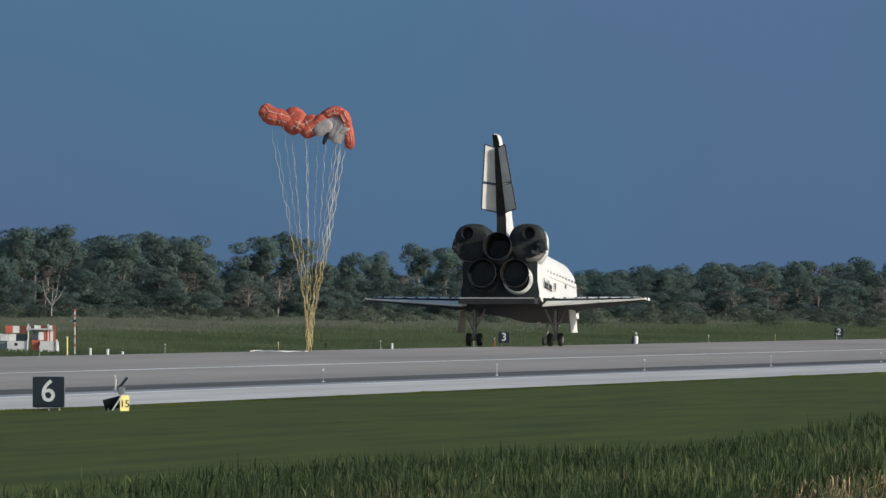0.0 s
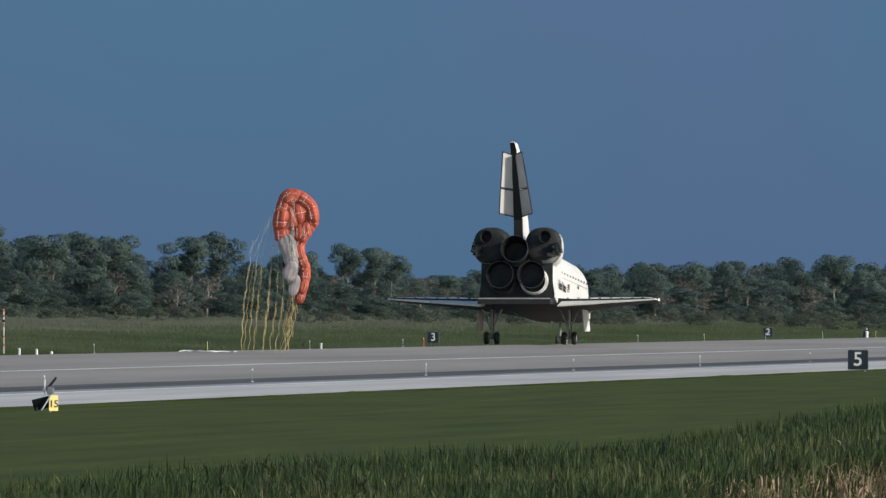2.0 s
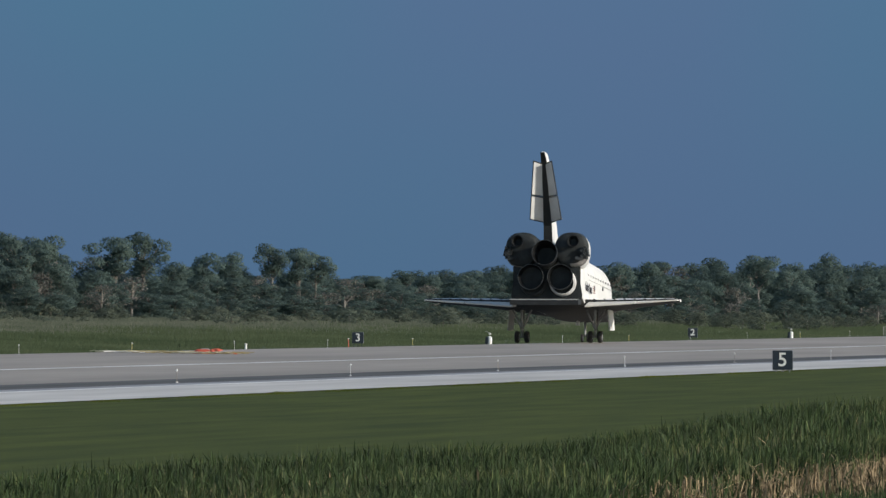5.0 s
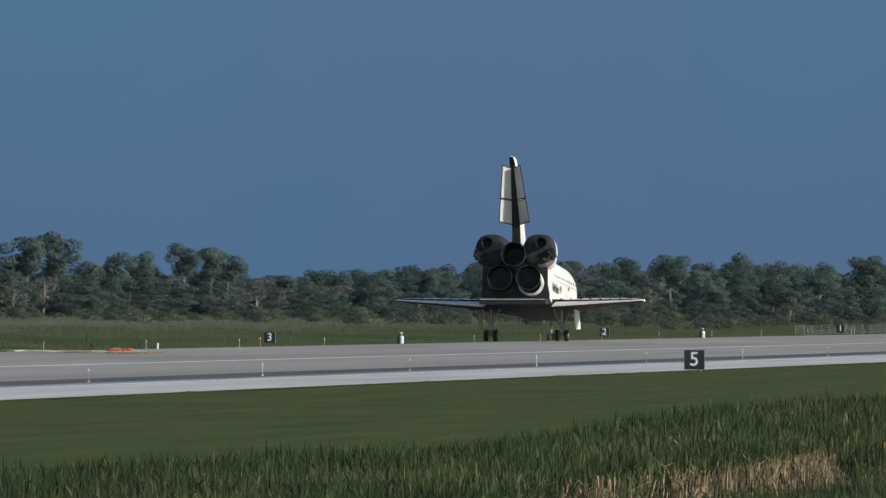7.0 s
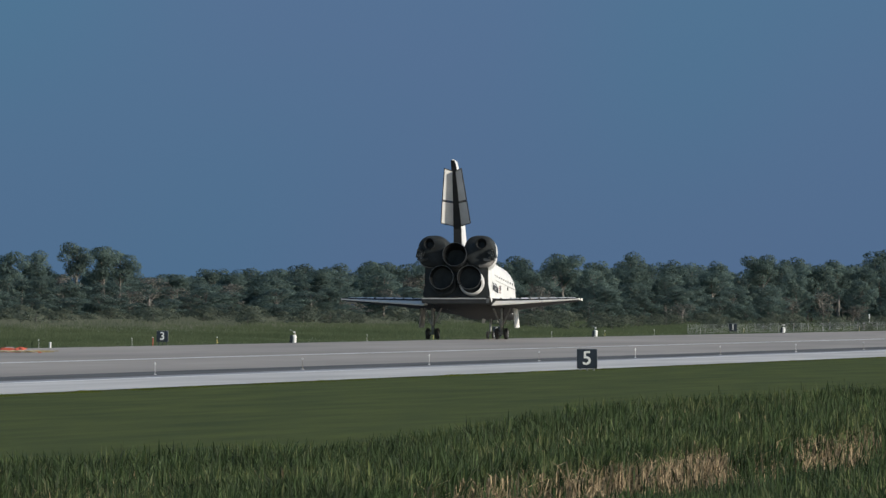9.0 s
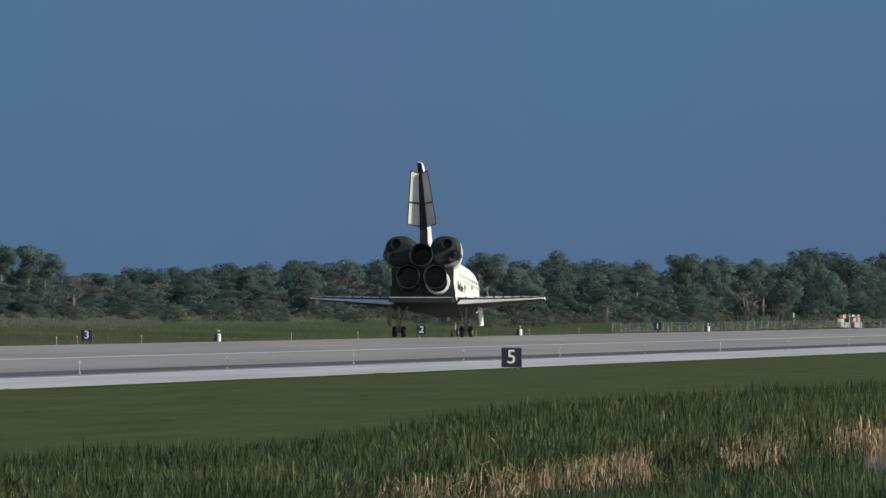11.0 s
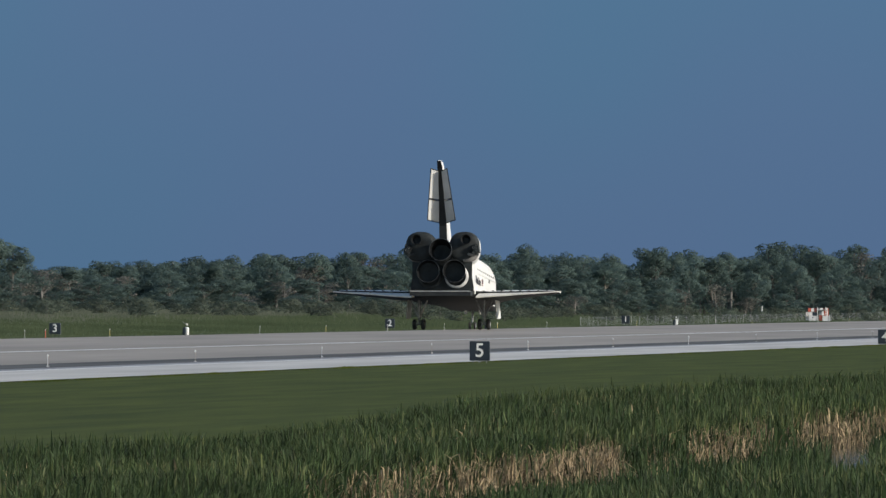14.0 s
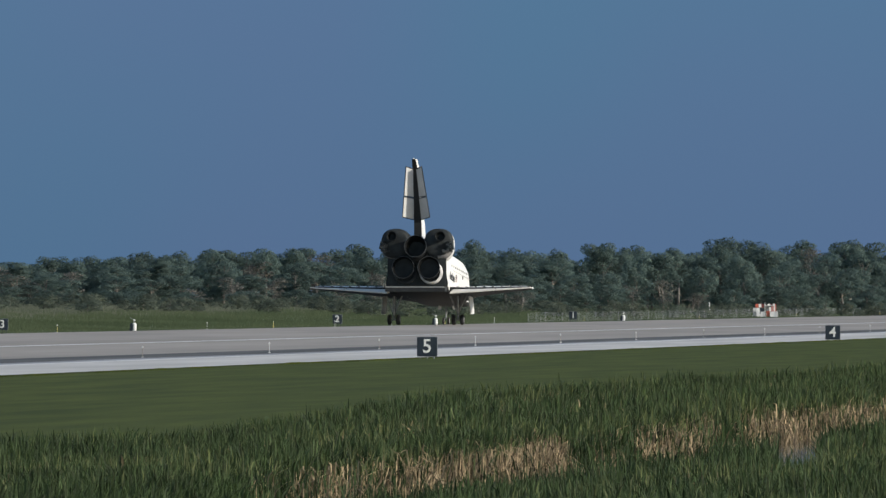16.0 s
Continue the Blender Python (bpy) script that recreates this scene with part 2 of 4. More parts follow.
def strip(name, xs, y0, y1, lift, mat, kind, label="", category="", step=120.0):
    bm = bmesh.new()
    ny = max(1, int((y1 - y0) / step))
    rows = [[bm.verts.new((x, y0 + (y1 - y0) * j / ny, level(x, y0 + (y1 - y0) * j / ny) + lift)) for x in xs] for j in range(ny + 1)]
    for a, b in zip(rows, rows[1:]):
        for i in range(len(xs) - 1):
            bm.faces.new((a[i], a[i + 1], b[i + 1], b[i]))
    ob = part(name, bm, mat)
    return tagged(ob, label, category, "", kind)


strip("ground", [x for x, _ in SECTION], -4900, 4950, -0.02, M["turf"], "structure", "flat green mown grass and marsh beside the runway", "ground")
strip("marsh", [-420, -340, -295, -255, -222.5], -200, 3300, 0.01, M["marsh"], "structure", "rough dull green marsh grass between the runway and the wood", "grass")
strip("runway", [-205.5, -182, RX, -137, -116.2], -1800, 2336, 0.02, M["runway"], "structure", "wide pale grey concrete runway with a raised middle", "runway")
strip("runway_edge", [-116.2, -111.2], -1800, 2336, 0.02, M["dark_band"], "structure", "dark rubber-stained band along the runway's edge", "runway")
strip("shoulder", [-109.2, -98.9], -1800, 2336, 0.02, M["shoulder"], "structure", "light concrete shoulder beside the runway", "pavement")
strip("shoulder", [-220.8, -205.5], -1800, 2336, 0.02, M["shoulder"], "structure", "light concrete shoulder beside the runway", "pavement")
strip("shoulder_joint", [-111.2, -109.2], -1800, 2336, 0.02, M["grey_joint"], "structure", "grey asphalt strip between the runway and its shoulder", "pavement")
strip("edge_line", [-109.2, -108.5], -1800, 2336, 0.03, M["paint"], "structure", "white painted line along the runway shoulder", "marking")
strip("side_stripe", [-134.6, -133.7], -1800, 2336, 0.03, M["paint"], "structure", "white painted stripe along the runway", "marking")


# ---- orbiter ----
TILT = Matrix.Translation((0, 10, 3.50)) @ Matrix.Rotation(radians(-3.5), 4, "X") @ Matrix.Translation((0, -10, -3.4))


def hull_ring(y, w, wt, zb, zt, zs):
    """A fuselage section: flat bottom with round corners, straight sides to zs (half width w at the foot, wt there), round top."""
    pts = []
    for k in range(5):
        a = radians(-90 + 22.5 * k)
        pts.append((w - 0.5 + 0.5 * math.cos(a), y, zb + 0.5 + 0.5 * math.sin(a)))
    for k in range(1, 4):
        f = k / 4
        pts.append((w + (wt - w) * f, y, zb + 0.5 + (zs - zb - 0.5) * f))
    for k in range(0, 9):
        a = radians(90 * k / 8)
        pts.append((wt * math.cos(a) ** 0.8 if k < 8 else 0.0, y, zs + (zt - zs) * math.sin(a)))
    right = pts
    left = [(-x, yy, z) for x, yy, z in reversed(pts[:-1])]
    return [Vector(p) for p in right + left]


def two_sides(bm, limit=-0.35, aft=True):
    """Faces that look down, and the aft base, take the second material."""
    bm.normal_update()
    for f in bm.faces:
        if f.normal.z < limit or (aft and f.normal.y < -0.9):
            f.material_index = 1
    return bm


def orbiter():
    o = thing("space_shuttle", "white and black winged spaceplane rolling on its landing gear", "spaceplane")
    hull = [(2.0, 3.33, 2.85, 3.35, 8.6, 6.6), (3.0, 3.3, 2.85, 3.2, 8.7, 6.6), (5.0, 3.12, 2.8, 3.05, 8.6, 6.5), (7.5, 2.93, 2.74, 3.0, 8.4, 6.3), (10, 2.77, 2.68, 3.0, 8.3, 6.2), (13, 2.65, 2.65, 3.0, 8.3, 6.2),
            (18, 2.65, 2.65, 3.0, 8.3, 6.2), (26, 2.65, 2.6, 3.0, 8.2, 6.1), (29, 2.55, 2.4, 3.05, 8.0, 5.9), (31, 2.35, 2.1, 3.1, 7.3, 5.6), (33, 1.95, 1.7, 3.2, 6.3, 5.1),
            (35, 1.35, 1.2, 3.5, 5.5, 4.7), (36.4, 0.75, 0.7, 3.8, 4.95, 4.5), (37.0, 0.52, 0.3, 3.95, 4.6, 4.5)]
    rings = [hull_ring(*s) for s in hull]
    bm = loft(rings)
    # orientation is set before the faces are sorted by where they look
    bmesh.ops.recalc_face_normals(bm, faces=bm.faces)
    two_sides(bm)
    body = part("fuselage", bm, [M["white_tile"], M["black_tile"]], o, "white tiled fuselage with a black belly and aft base", m=TILT, smooth=35)
    # aft base plate and rim
    bm = box(6.3, 0.25, 3.1, pose(0, 1.95, 5.05), 0.1)
    bm = box(5.3, 0.3, 1.9, pose(0, 1.92, 7.3), 0.3, bm)
    part("base_heat_shield", bm, M["soot_tile"], body, "sooty black heat shield round the engines")
    # payload door seams, vents and hinge covers along the upper side
    for side in (1, -1):
        for k in range(12):
            y = 7.5 + k * 1.72
            b2 = box(0.05, 0.32, 0.22, pose(side * 2.655, y, 6.28), 0.02)
            part("vent", b2, M["lettering"], body)
        bm = box(0.04, 20.5, 0.05, pose(side * 2.66, 17.5, 5.85))
        part("door_seam", bm, M["grey_tile"], body)
    b2 = box(0.05, 0.55, 0.34, pose(2.66, 21.0, 5.6), 0.02)
    part("hatch", b2, M["lettering"], body)
    t1 = numeral("lettering", "United States", 0.84, M["lettering"], body, pose(2.85, 9.9, 5.0, 0, 0, 92.2))
    flag = box(0.03, 1.2, 0.75, pose(2.68, 14.7, 5.15), 0)
    part("flag", flag, M["sign_white"], body, "small flag with red stripes and a blue corner")
    bm = None
    for k in range(4):
        bm = box(0.03, 1.2, 0.09, pose(2.70, 14.7, 4.85 + 0.18 * k), 0, bm)
    part("flag_stripes", bm, M["dull_red"], body)
    bm = box(0.03, 0.6, 0.42, pose(2.71, 15.0, 5.31), 0)
    part("flag_corner", bm, M["sign_black"], body)
    # engine nozzles
    for x, fwd, z, rz, rx in ((0.0, 0.2, 7.72, 0, 12), (-1.38, 0.9, 5.5, -2, 8), (1.38, 0.9, 5.5, 2, 8)):
        m = pose(x, fwd, z, -rx, 0, rz)
        bm = spun([(2.9, 0.5), (2.3, 0.72), (1.6, 0.92), (0.8, 1.08), (0.0, 1.19)], 40)
        for yy, rr in ((2.2, 0.80), (1.5, 0.99), (0.75, 1.13)):
            bm = spun([(yy - 0.06, rr - 0.04), (yy - 0.04, rr + 0.03), (yy + 0.04, rr + 0.03), (yy + 0.06, rr - 0.06)], 40, bm)
        noz = part("engine_nozzle", bm, M["nozzle_metal"], body, "dark metal rocket engine bell", m=m, smooth=40)
        part("rim", spun([(0.06, 1.185), (0.02, 1.205), (-0.03, 1.20), (-0.03, 1.172), (0.05, 1.16)], 48), M["nozzle_rim"], noz, "pale metal rim", smooth=60)
        part("inside", spun([(-0.02, 1.15), (0.8, 1.04), (1.6, 0.87), (2.3, 0.66), (2.7, 0.3), (2.7, 0.01)], 40), M["nozzle_inside"], noz, smooth=60)
        dome = spun([(1.30, 1.02), (1.33, 1.12), (1.38, 1.19), (1.5, 1.24), (1.7, 1.27), (2.2, 1.29)], 64, m=pose(x + 0.16, 0.15, z - (0.5 if x else 0.36)))
        # only what lies outside the bell is there
        inner = [f for f in dome.faces if math.hypot(f.calc_center_median().x - x, f.calc_center_median().z - z) < 1.13]
        bmesh.ops.delete(dome, geom=inner, context="FACES")
        # right dome is coloured as sunlit, the others as shaded
        part("engine_dome", dome, M["blanket"] if x > 0 else M["shaded_blanket"], body, "quilted heat blanket round the engine", smooth=60)
    # orbital engine pods
    for s in (-1, 1):
        rings = []
        for y, cx, cz, a, b in ((1.3, 2.25, 8.05, 1.3, 1.3), (1.5, 2.3, 8.05, 1.5, 1.55), (2.2, 2.3, 8.05, 1.6, 1.65), (4.0, 2.25, 8.0, 1.55, 1.6), (6.0, 2.1, 7.8, 1.35, 1.4), (7.8, 1.95, 7.6, 1.0, 1.05), (9.0, 1.9, 7.4, 0.5, 0.6), (9.4, 1.9, 7.3, 0.15, 0.2)):
            ring = []
            for k in range(28):
                t = 2 * math.pi * k / 28
                ca, sa = math.cos(t), math.sin(t)
                ring.append(Vector((s * (cx + a * math.copysign(abs(ca) ** 0.8, ca)), y, cz + b * math.copysign(abs(sa) ** 0.8, sa))))
            rings.append(ring)
        bm = loft(rings)
        bmesh.ops.recalc_face_normals(bm, faces=bm.faces)
        bm.normal_update()
        for f in bm.faces:
            c = f.calc_center_median()
            if c.y < 1.9 or abs(c.x) < 2.4 and c.y < 3.5:
                f.material_index = 1
            if c.z < 7.75 and 1.4 < c.y < 2.6 and abs(c.x) > 2.3:
                f.material_index = 2
        pod = part("engine_pod", bm, [M["white_tile"], M["soot_tile"], M["scorched_tile"]], body, "rounded engine pod with a sooty aft end", smooth=45)
        m = pose(s * 2.6, 0.7, 8.8, -10, 0, s * 5)
        noz = part("pod_nozzle", spun([(1.0, 0.3), (0.6, 0.42), (0.2, 0.52), (0.0, 0.56), (0.0, 0.50), (0.3, 0.44), (0.8, 0.2), (0.8, 0.01)], 28), M["nozzle_metal"], pod, m=m, smooth=40)
        part("nozzle_lip", spun([(0.03, 0.565), (-0.02, 0.57), (-0.03, 0.53), (0.04, 0.5)], 28), M["nozzle_metal"], pod, m=m)
        bm = box(0.75, 1.6, 1.15, pose(s * 3.55, 1.7, 7.75, 0, s * -12, 0), 0.22)
        house = part("thruster_housing", bm, M["soot_tile"], pod, smooth=40)
        for k in range(4):
            z = 7.45 + 0.25 * (k % 2) + (0.5 if k > 1 else 0)
            part("thruster", spun([(0.3, 0.08), (0.0, 0.13), (0.0, 0.10), (0.25, 0.04), (0.25, 0.005)], 14), M["nozzle_rim"], house, m=pose(s * (3.4 + 0.28 * (k % 2)), 0.84, z))
        # sunward cover takes a paler tile, so its light is in the colour
        part("thruster_cover", box(0.8, 0.14, 0.3, pose(s * 3.15, 1.02, 7.2, 0, s * 14, 0), 0.06), M["flap_tile" if s > 0 else "soot_tile"], pod)
    # body flap
    bm = loft([[Vector(p) for p in ((-3.2, y, zt), (3.2, y, zt), (3.2, y, zb), (-3.2, y, zb))] for y, zt, zb in ((2.2, 3.45, 3.0), (1.0, 3.42, 2.94), (0.15, 3.38, 2.86))])
    for f in bm.faces:
        if f.calc_center_median().z < 3.3:
            f.material_index = 1
    flap = part("body_flap", bm, [M["flap_tile"], M["black_tile"]], o, "black flap with its lit edge painted grey under the engines", m=TILT)
    # sunlight along the flap's top edge, put in as a thin pale strip
    part("flap_edge", box(6.36, 0.06, 0.10, pose(0, 0.13, 3.35), 0.01), M["grey_tile"], flap, "grey strip painted for the sunlit top edge")
    # wings
    for s in (-1, 1):
        # spanwise: x, leading edge y, hinge y, lower z, thickness ahead, at the hinge
        secs = [(2.3, 25.0, 6.2, 3.02, 0.35, 0.75), (3.3, 21.0, 6.1, 3.0, 0.8, 0.72), (4.6, 16.3, 6.05, 3.05, 1.0, 0.62), (6.0, 14.2, 6.0, 3.15, 0.95, 0.52), (8.0, 11.9, 5.95, 3.28, 0.75, 0.42), (11.0, 8.6, 5.9, 3.46, 0.45, 0.3), (11.9, 7.2, 5.9, 3.52, 0.25, 0.22)]
        rings = []
        for x, le, hy, z, th, te in secs:
            chord = le - hy
            prof = [(1.0, 0.45), (0.985, 0.7), (0.93, 0.9), (0.8, 1.0), (0.6, 1.0), (0.3, 0.95), (0.0, None), (0.0, 0.0), (0.3, 0.0), (0.6, 0.0), (0.85, 0.05), (0.95, 0.15), (0.99, 0.3)]
            ring = []
            for c, h in prof:
                top = te if h is None else h * (th if c > 0.5 else th + (te - th) * (1 - c / 0.5) * 0.6)
                ring.append(Vector((s * x, hy + chord * c, z + top)))
            rings.append(ring)
        bm = loft(rings)
        bmesh.ops.recalc_face_normals(bm, faces=bm.faces)
        two_sides(bm, -0.2, True)
        wing = part("wing", bm, [M["white_tile"], M["black_tile"]], o, "white delta wing with a black underside", m=TILT, smooth=40)
        # dark leading edge strip
        le = None
        for (x0, l0, _, z0, t0, _), (x1, l1, _, z1, t1, _) in zip(secs[1:-1], secs[2:-1]):
            le = tube((s * x0, l0 - 0.05, z0 + t0 * 0.45), (s * x1, l1 - 0.05, z1 + t1 * 0.45), t0 * 0.3, t1 * 0.3, 10, le)
        part("leading_edge", le, M["grey_tile"], wing, "grey carbon leading edge")
        # elevons, turned down a little
        for x0, x1, c0, c1 in ((3.4, 7.95, 2.7, 1.95), (8.1, 11.85, 1.9, 1.15)):
            ring2 = []
            for x, c in ((x0, c0), (x1, c1)):
                f = (x - 3.3) / 8.6
                z, te = 3.0 + 0.52 * f, 0.72 - 0.5 * f
                d = math.tan(radians(6.5)) * c
                ring2.append([Vector((s * x, 5.80, z + te * 0.62)), Vector((s * x, 5.88, z + te * 0.42)), Vector((s * x, 5.86, z + 0.04)), Vector((s * x, 5.9 - c, z - d + 0.12)), Vector((s * x, 5.9 - c - 0.03, z - d + 0.22)), Vector((s * x, 5.9 - c, z - d + 0.26))])
            bm = loft(ring2)
            bmesh.ops.recalc_face_normals(bm, faces=bm.faces)
            two_sides(bm, -0.3, False)
            part("elevon", bm, [M["elevon_tile"], M["black_tile"]], wing, smooth=30)
        for k in range(9):
            x = 3.9 + k * 0.95
            f = (x - 3.3) / 8.6
            part("hinge_cover", box(0.16, 0.5, 0.06, pose(s * x, 6.1, 3.02 + 0.52 * f + 0.72 - 0.5 * f)), M["black_tile"], wing)
        # main gear
        gy = 10.1
        leg = part("main_gear_leg", tube((s * 3.45, gy, 0.62), (s * 3.45, gy + 0.1, 3.6), 0.13, 0.17, 14), M["gear_metal"], o, "steel landing gear strut")
        part("piston", tube((s * 3.45, gy, 0.56), (s * 3.45, gy, 1.5), 0.09, 0.09, 12), M["nozzle_rim"], leg)
        part("axle", tube((s * 3.45 - 0.62, gy, 0.56), (s * 3.45 + 0.62, gy, 0.56), 0.09, 0.09, 12), M["gear_metal"], leg)
        for dx in (-0.95, 0.95):
            part("side_brace", tube((s * 3.45, gy, 1.2), (s * 3.45 + dx, gy + 0.2, 3.3), 0.09, 0.1, 10), M["gear_metal"], leg)
        part("drag_brace", tube((s * 3.45, gy, 1.3), (s * 3.45, gy + 1.9, 3.3), 0.08, 0.08, 10), M["gear_metal"], leg)
        part("torque_link", box(0.2, 0.5, 0.1, pose(s * 3.45, gy - 0.3, 1.15, 35), 0.02), M["gear_metal"], leg)
        part("brake_line", tube((s * 3.45 + 0.2, gy - 0.1, 0.6), (s * 3.45 + 0.16, gy, 3.3), 0.025, 0.025, 6), M["tyre"], leg)
        for dx in (-0.46, 0.46):
            prof = [(-0.2, 0.30), (-0.21, 0.42), (-0.17, 0.52), (-0.08, 0.56), (0.08, 0.56), (0.17, 0.52), (0.21, 0.42), (0.2, 0.30)]
            wh = part("tyre", spun(prof, 32), M["tyre"], o, "black rubber main wheel tyre", m=pose(s * 3.45 + dx, gy, 0.56, 0, 0, 90), smooth=50)
            part("hub", spun([(-0.12, 0.02), (-0.14, 0.2), (-0.19, 0.31), (0.19, 0.31), (0.14, 0.2), (0.12, 0.02)], 24), M["gear_metal"], wh, smooth=40)
        # door: hinged outboard
        bm = box(0.1, 3.6, 1.95, pose(s * 4.7, 11.7, 2.12, 0, s * -5, 0), 0.04)
        bm.normal_update()
        for f in bm.faces:
            if f.normal.x * s > 0.5:
                f.material_index = 1
        part("gear_door", bm, [M["grey_tile"], M["white_tile"]], o, "open landing gear door, grey inside")
    # nose gear
    leg = part("nose_gear_leg", tube((0, 28.2, 0.5), (0, 28.5, 3.0), 0.1, 0.13, 12), M["gear_metal"], o)
    part("nose_brace", tube((0, 28.2, 1.1), (0, 29.6, 2.7), 0.06, 0.06, 8), M["gear_metal"], leg)
    for dx in (-0.28, 0.28):
        prof = [(-0.1, 0.24), (-0.11, 0.34), (-0.07, 0.4), (0.07, 0.4), (0.11, 0.34), (0.1, 0.24)]
        wh = part("tyre", spun(prof, 28), M["tyre"], o, m=pose(dx, 28.2, 0.4, 0, 0, 90), smooth=50)
        part("hub", spun([(-0.1, 0.02), (-0.1, 0.25), (0.1, 0.25), (0.1, 0.02)], 20), M["gear_metal"], wh)
    for s in (-1, 1):
        part("nose_gear_door", box(0.06, 2.2, 0.8, pose(s * 0.75, 28.9, 2.0, 0, s * -8, 0), 0.02), M["white_tile"], o)
    # fin: z, leading y, trailing y, half thickness
    rings = []
    for z, le, te, h in ((8.0, 10.4, 2.9, 0.34), (9.2, 9.2, 2.8, 0.3), (10.75, 7.95, 2.2, 0.27), (13.0, 6.2, 1.0, 0.24), (16.3, 2.9, -0.7, 0.2), (16.8, 1.9, -1.6, 0.18), (16.95, 1.5, -1.5, 0.1)):
        ring = []
        for f, g in ((0.0, 0.72), (0.0, -0.72), (0.35, -1.0), (0.7, -0.8), (0.93, -0.35), (1.0, 0.0), (0.93, 0.35), (0.7, 0.8), (0.35, 1.0)):
            ring.append(Vector((g * h, te + (le - te) * f, z)))
        rings.append(ring)
    bm = loft(rings)
    bmesh.ops.recalc_face_normals(bm, faces=bm.faces)
    two_sides(bm, -5)
    fin = part("tail_fin", bm, [M["white_tile"], M["black_tile"]], o, "white swept tail fin with dark trailing edge", m=TILT, smooth=40)
    # split rudder, opened to both sides as a brake: z, hinge y, opening half width, edge y
    LINE = ((10.6, 2.5, 1.46, 0.95, 10.85), (12.82, 1.2, 1.22, -0.1, 12.95), (12.95, 1.15, 1.2, -0.12, 13.05), (15.86, -0.62, 0.84, -1.5, 16.06))
    for s in (-1, 1):
        for a, b in ((LINE[0], LINE[1]), (LINE[2], LINE[3])):
            rings = []
            for z, hy, w, ey, ze in (a, b):
                rings.append([Vector((s * 0.14, hy - 0.05, z)), Vector((s * 0.32, hy + 0.08, z)), Vector((s * (w + 0.04), ey + 0.10, ze)), Vector((s * w, ey, ze))])
            bm = loft(rings)
            bmesh.ops.recalc_face_normals(bm, faces=bm.faces)
            bm.normal_update()
            for f in bm.faces:
                if f.normal.x * s < -0.3:
                    f.material_index = 1
            pan = part("rudder_panel", bm, [M["white_tile"], M["rudder_lining"]], fin, "split rudder panel opened wide as a speed brake")
            # inner lining and dark edging
            (z0, h0, w0, e0, q0), (z1, h1, w1, e1, q1) = a, b
            edge = None
            A0, A1 = Vector((s * w0, e0, q0)), Vector((s * w1, e1, q1))
            B0, B1 = Vector((s * 0.16, h0 - 0.08, z0)), Vector((s * 0.16, h1 - 0.08, z1))
            for p, q in ((A0, A1), (A0, B0), (A1, B1)):
                edge = tube(p, q, 0.05, 0.05, 6, edge)
            part("edge_strip", edge, M["black_tile"], pan)
    rings = [[Vector((-h, y, z)), Vector((h, y, z)), Vector((h * 0.9, y - 0.12, z)), Vector((-h * 0.9, y - 0.12, z))] for z, y, h in ((8.3, 2.75, 0.42), (10.3, 2.35, 0.40), (13.0, 1.0, 0.30), (16.2, -0.75, 0.27), (16.85, -1.62, 0.2))]
    part("trailing_wedge", loft(rings), M["black_tile"], fin, "black wedge behind the fin")
    return o


SHUTTLE = orbiter()


# ---- distance signs ----
def distance_sign(number, x, y, lift=0.0):
    o = thing("distance_sign", "square black runway sign with a white numeral on short posts", "sign", pose(x, y, level(x, y) + lift), "runway distance signs")
    part("panel", box(1.32, 0.22, 1.26, pose(0, 0, 0.13 + 0.63), 0.03), M["sign_black"], o)
    part("frame", box(1.36, 0.1, 1.30, pose(0, 0.02, 0.13 + 0.63), 0.02), M["grey_metal"], o)
    for dx in (-0.45, 0.0, 0.45):
        # raised far signs get black posts, coloured for the dark mirage beneath them
        part("post", tube((dx, 0, -0.05 - lift), (dx, 0, 0.16), 0.04, 0.04, 8), M["sign_black" if lift else "grey_metal"], o)
    numeral("numeral", number, 0.92, M["sign_white"], o, pose(0, -0.115, 0.76))
    return o


for i, n in enumerate("654"):
    distance_sign(n, -98.2, 507.65 + 304.8 * i)
for i, n in enumerate("321"):
    distance_sign(n, -221.4, 507.65 + 304.8 * (3 + i), 0.5)


# ---- trees ----
def leaf_cloud(rng, blobs, per, size):
    """Many small leaf faces on and in a set of uneven clumps: (centre, radii)."""
    v, f = [], []
    for c, r in blobs:
        n = int(per * (r[0] * r[1] * r[2]) ** (2 / 3))
        d = rng.normal(size=(n, 3))
        d /= np.linalg.norm(d, axis=1)[:, None]
        rad = rng.uniform(0.8, 1.08, n)
        p = np.array(c) + d * rad[:, None] * np.array(r)
        face = d + rng.normal(size=(n, 3)) * 0.38
        u = np.cross(face, rng.normal(size=(n, 3)))
        w = np.cross(face, u)
        u /= np.linalg.norm(u, axis=1)[:, None]
        w /= np.linalg.norm(w, axis=1)[:, None]
        s = size * rng.uniform(0.6, 1.4, n)[:, None]
        tri = np.stack([p + u * s, p + w * s * 0.8, p - u * s], 1)
        back = (np.cross(tri[:, 1] - tri[:, 0], tri[:, 2] - tri[:, 0]) * d).sum(1) < 0
        tri[back] = tri[back][:, ::-1]
        tri = tri.reshape(-1, 3)
        v.append(tri)
        f.append(np.repeat(d + 0.22 * face + np.array([0, 0, 0.3]), 3, axis=0))
    return np.concatenate(v), np.concatenate(f)


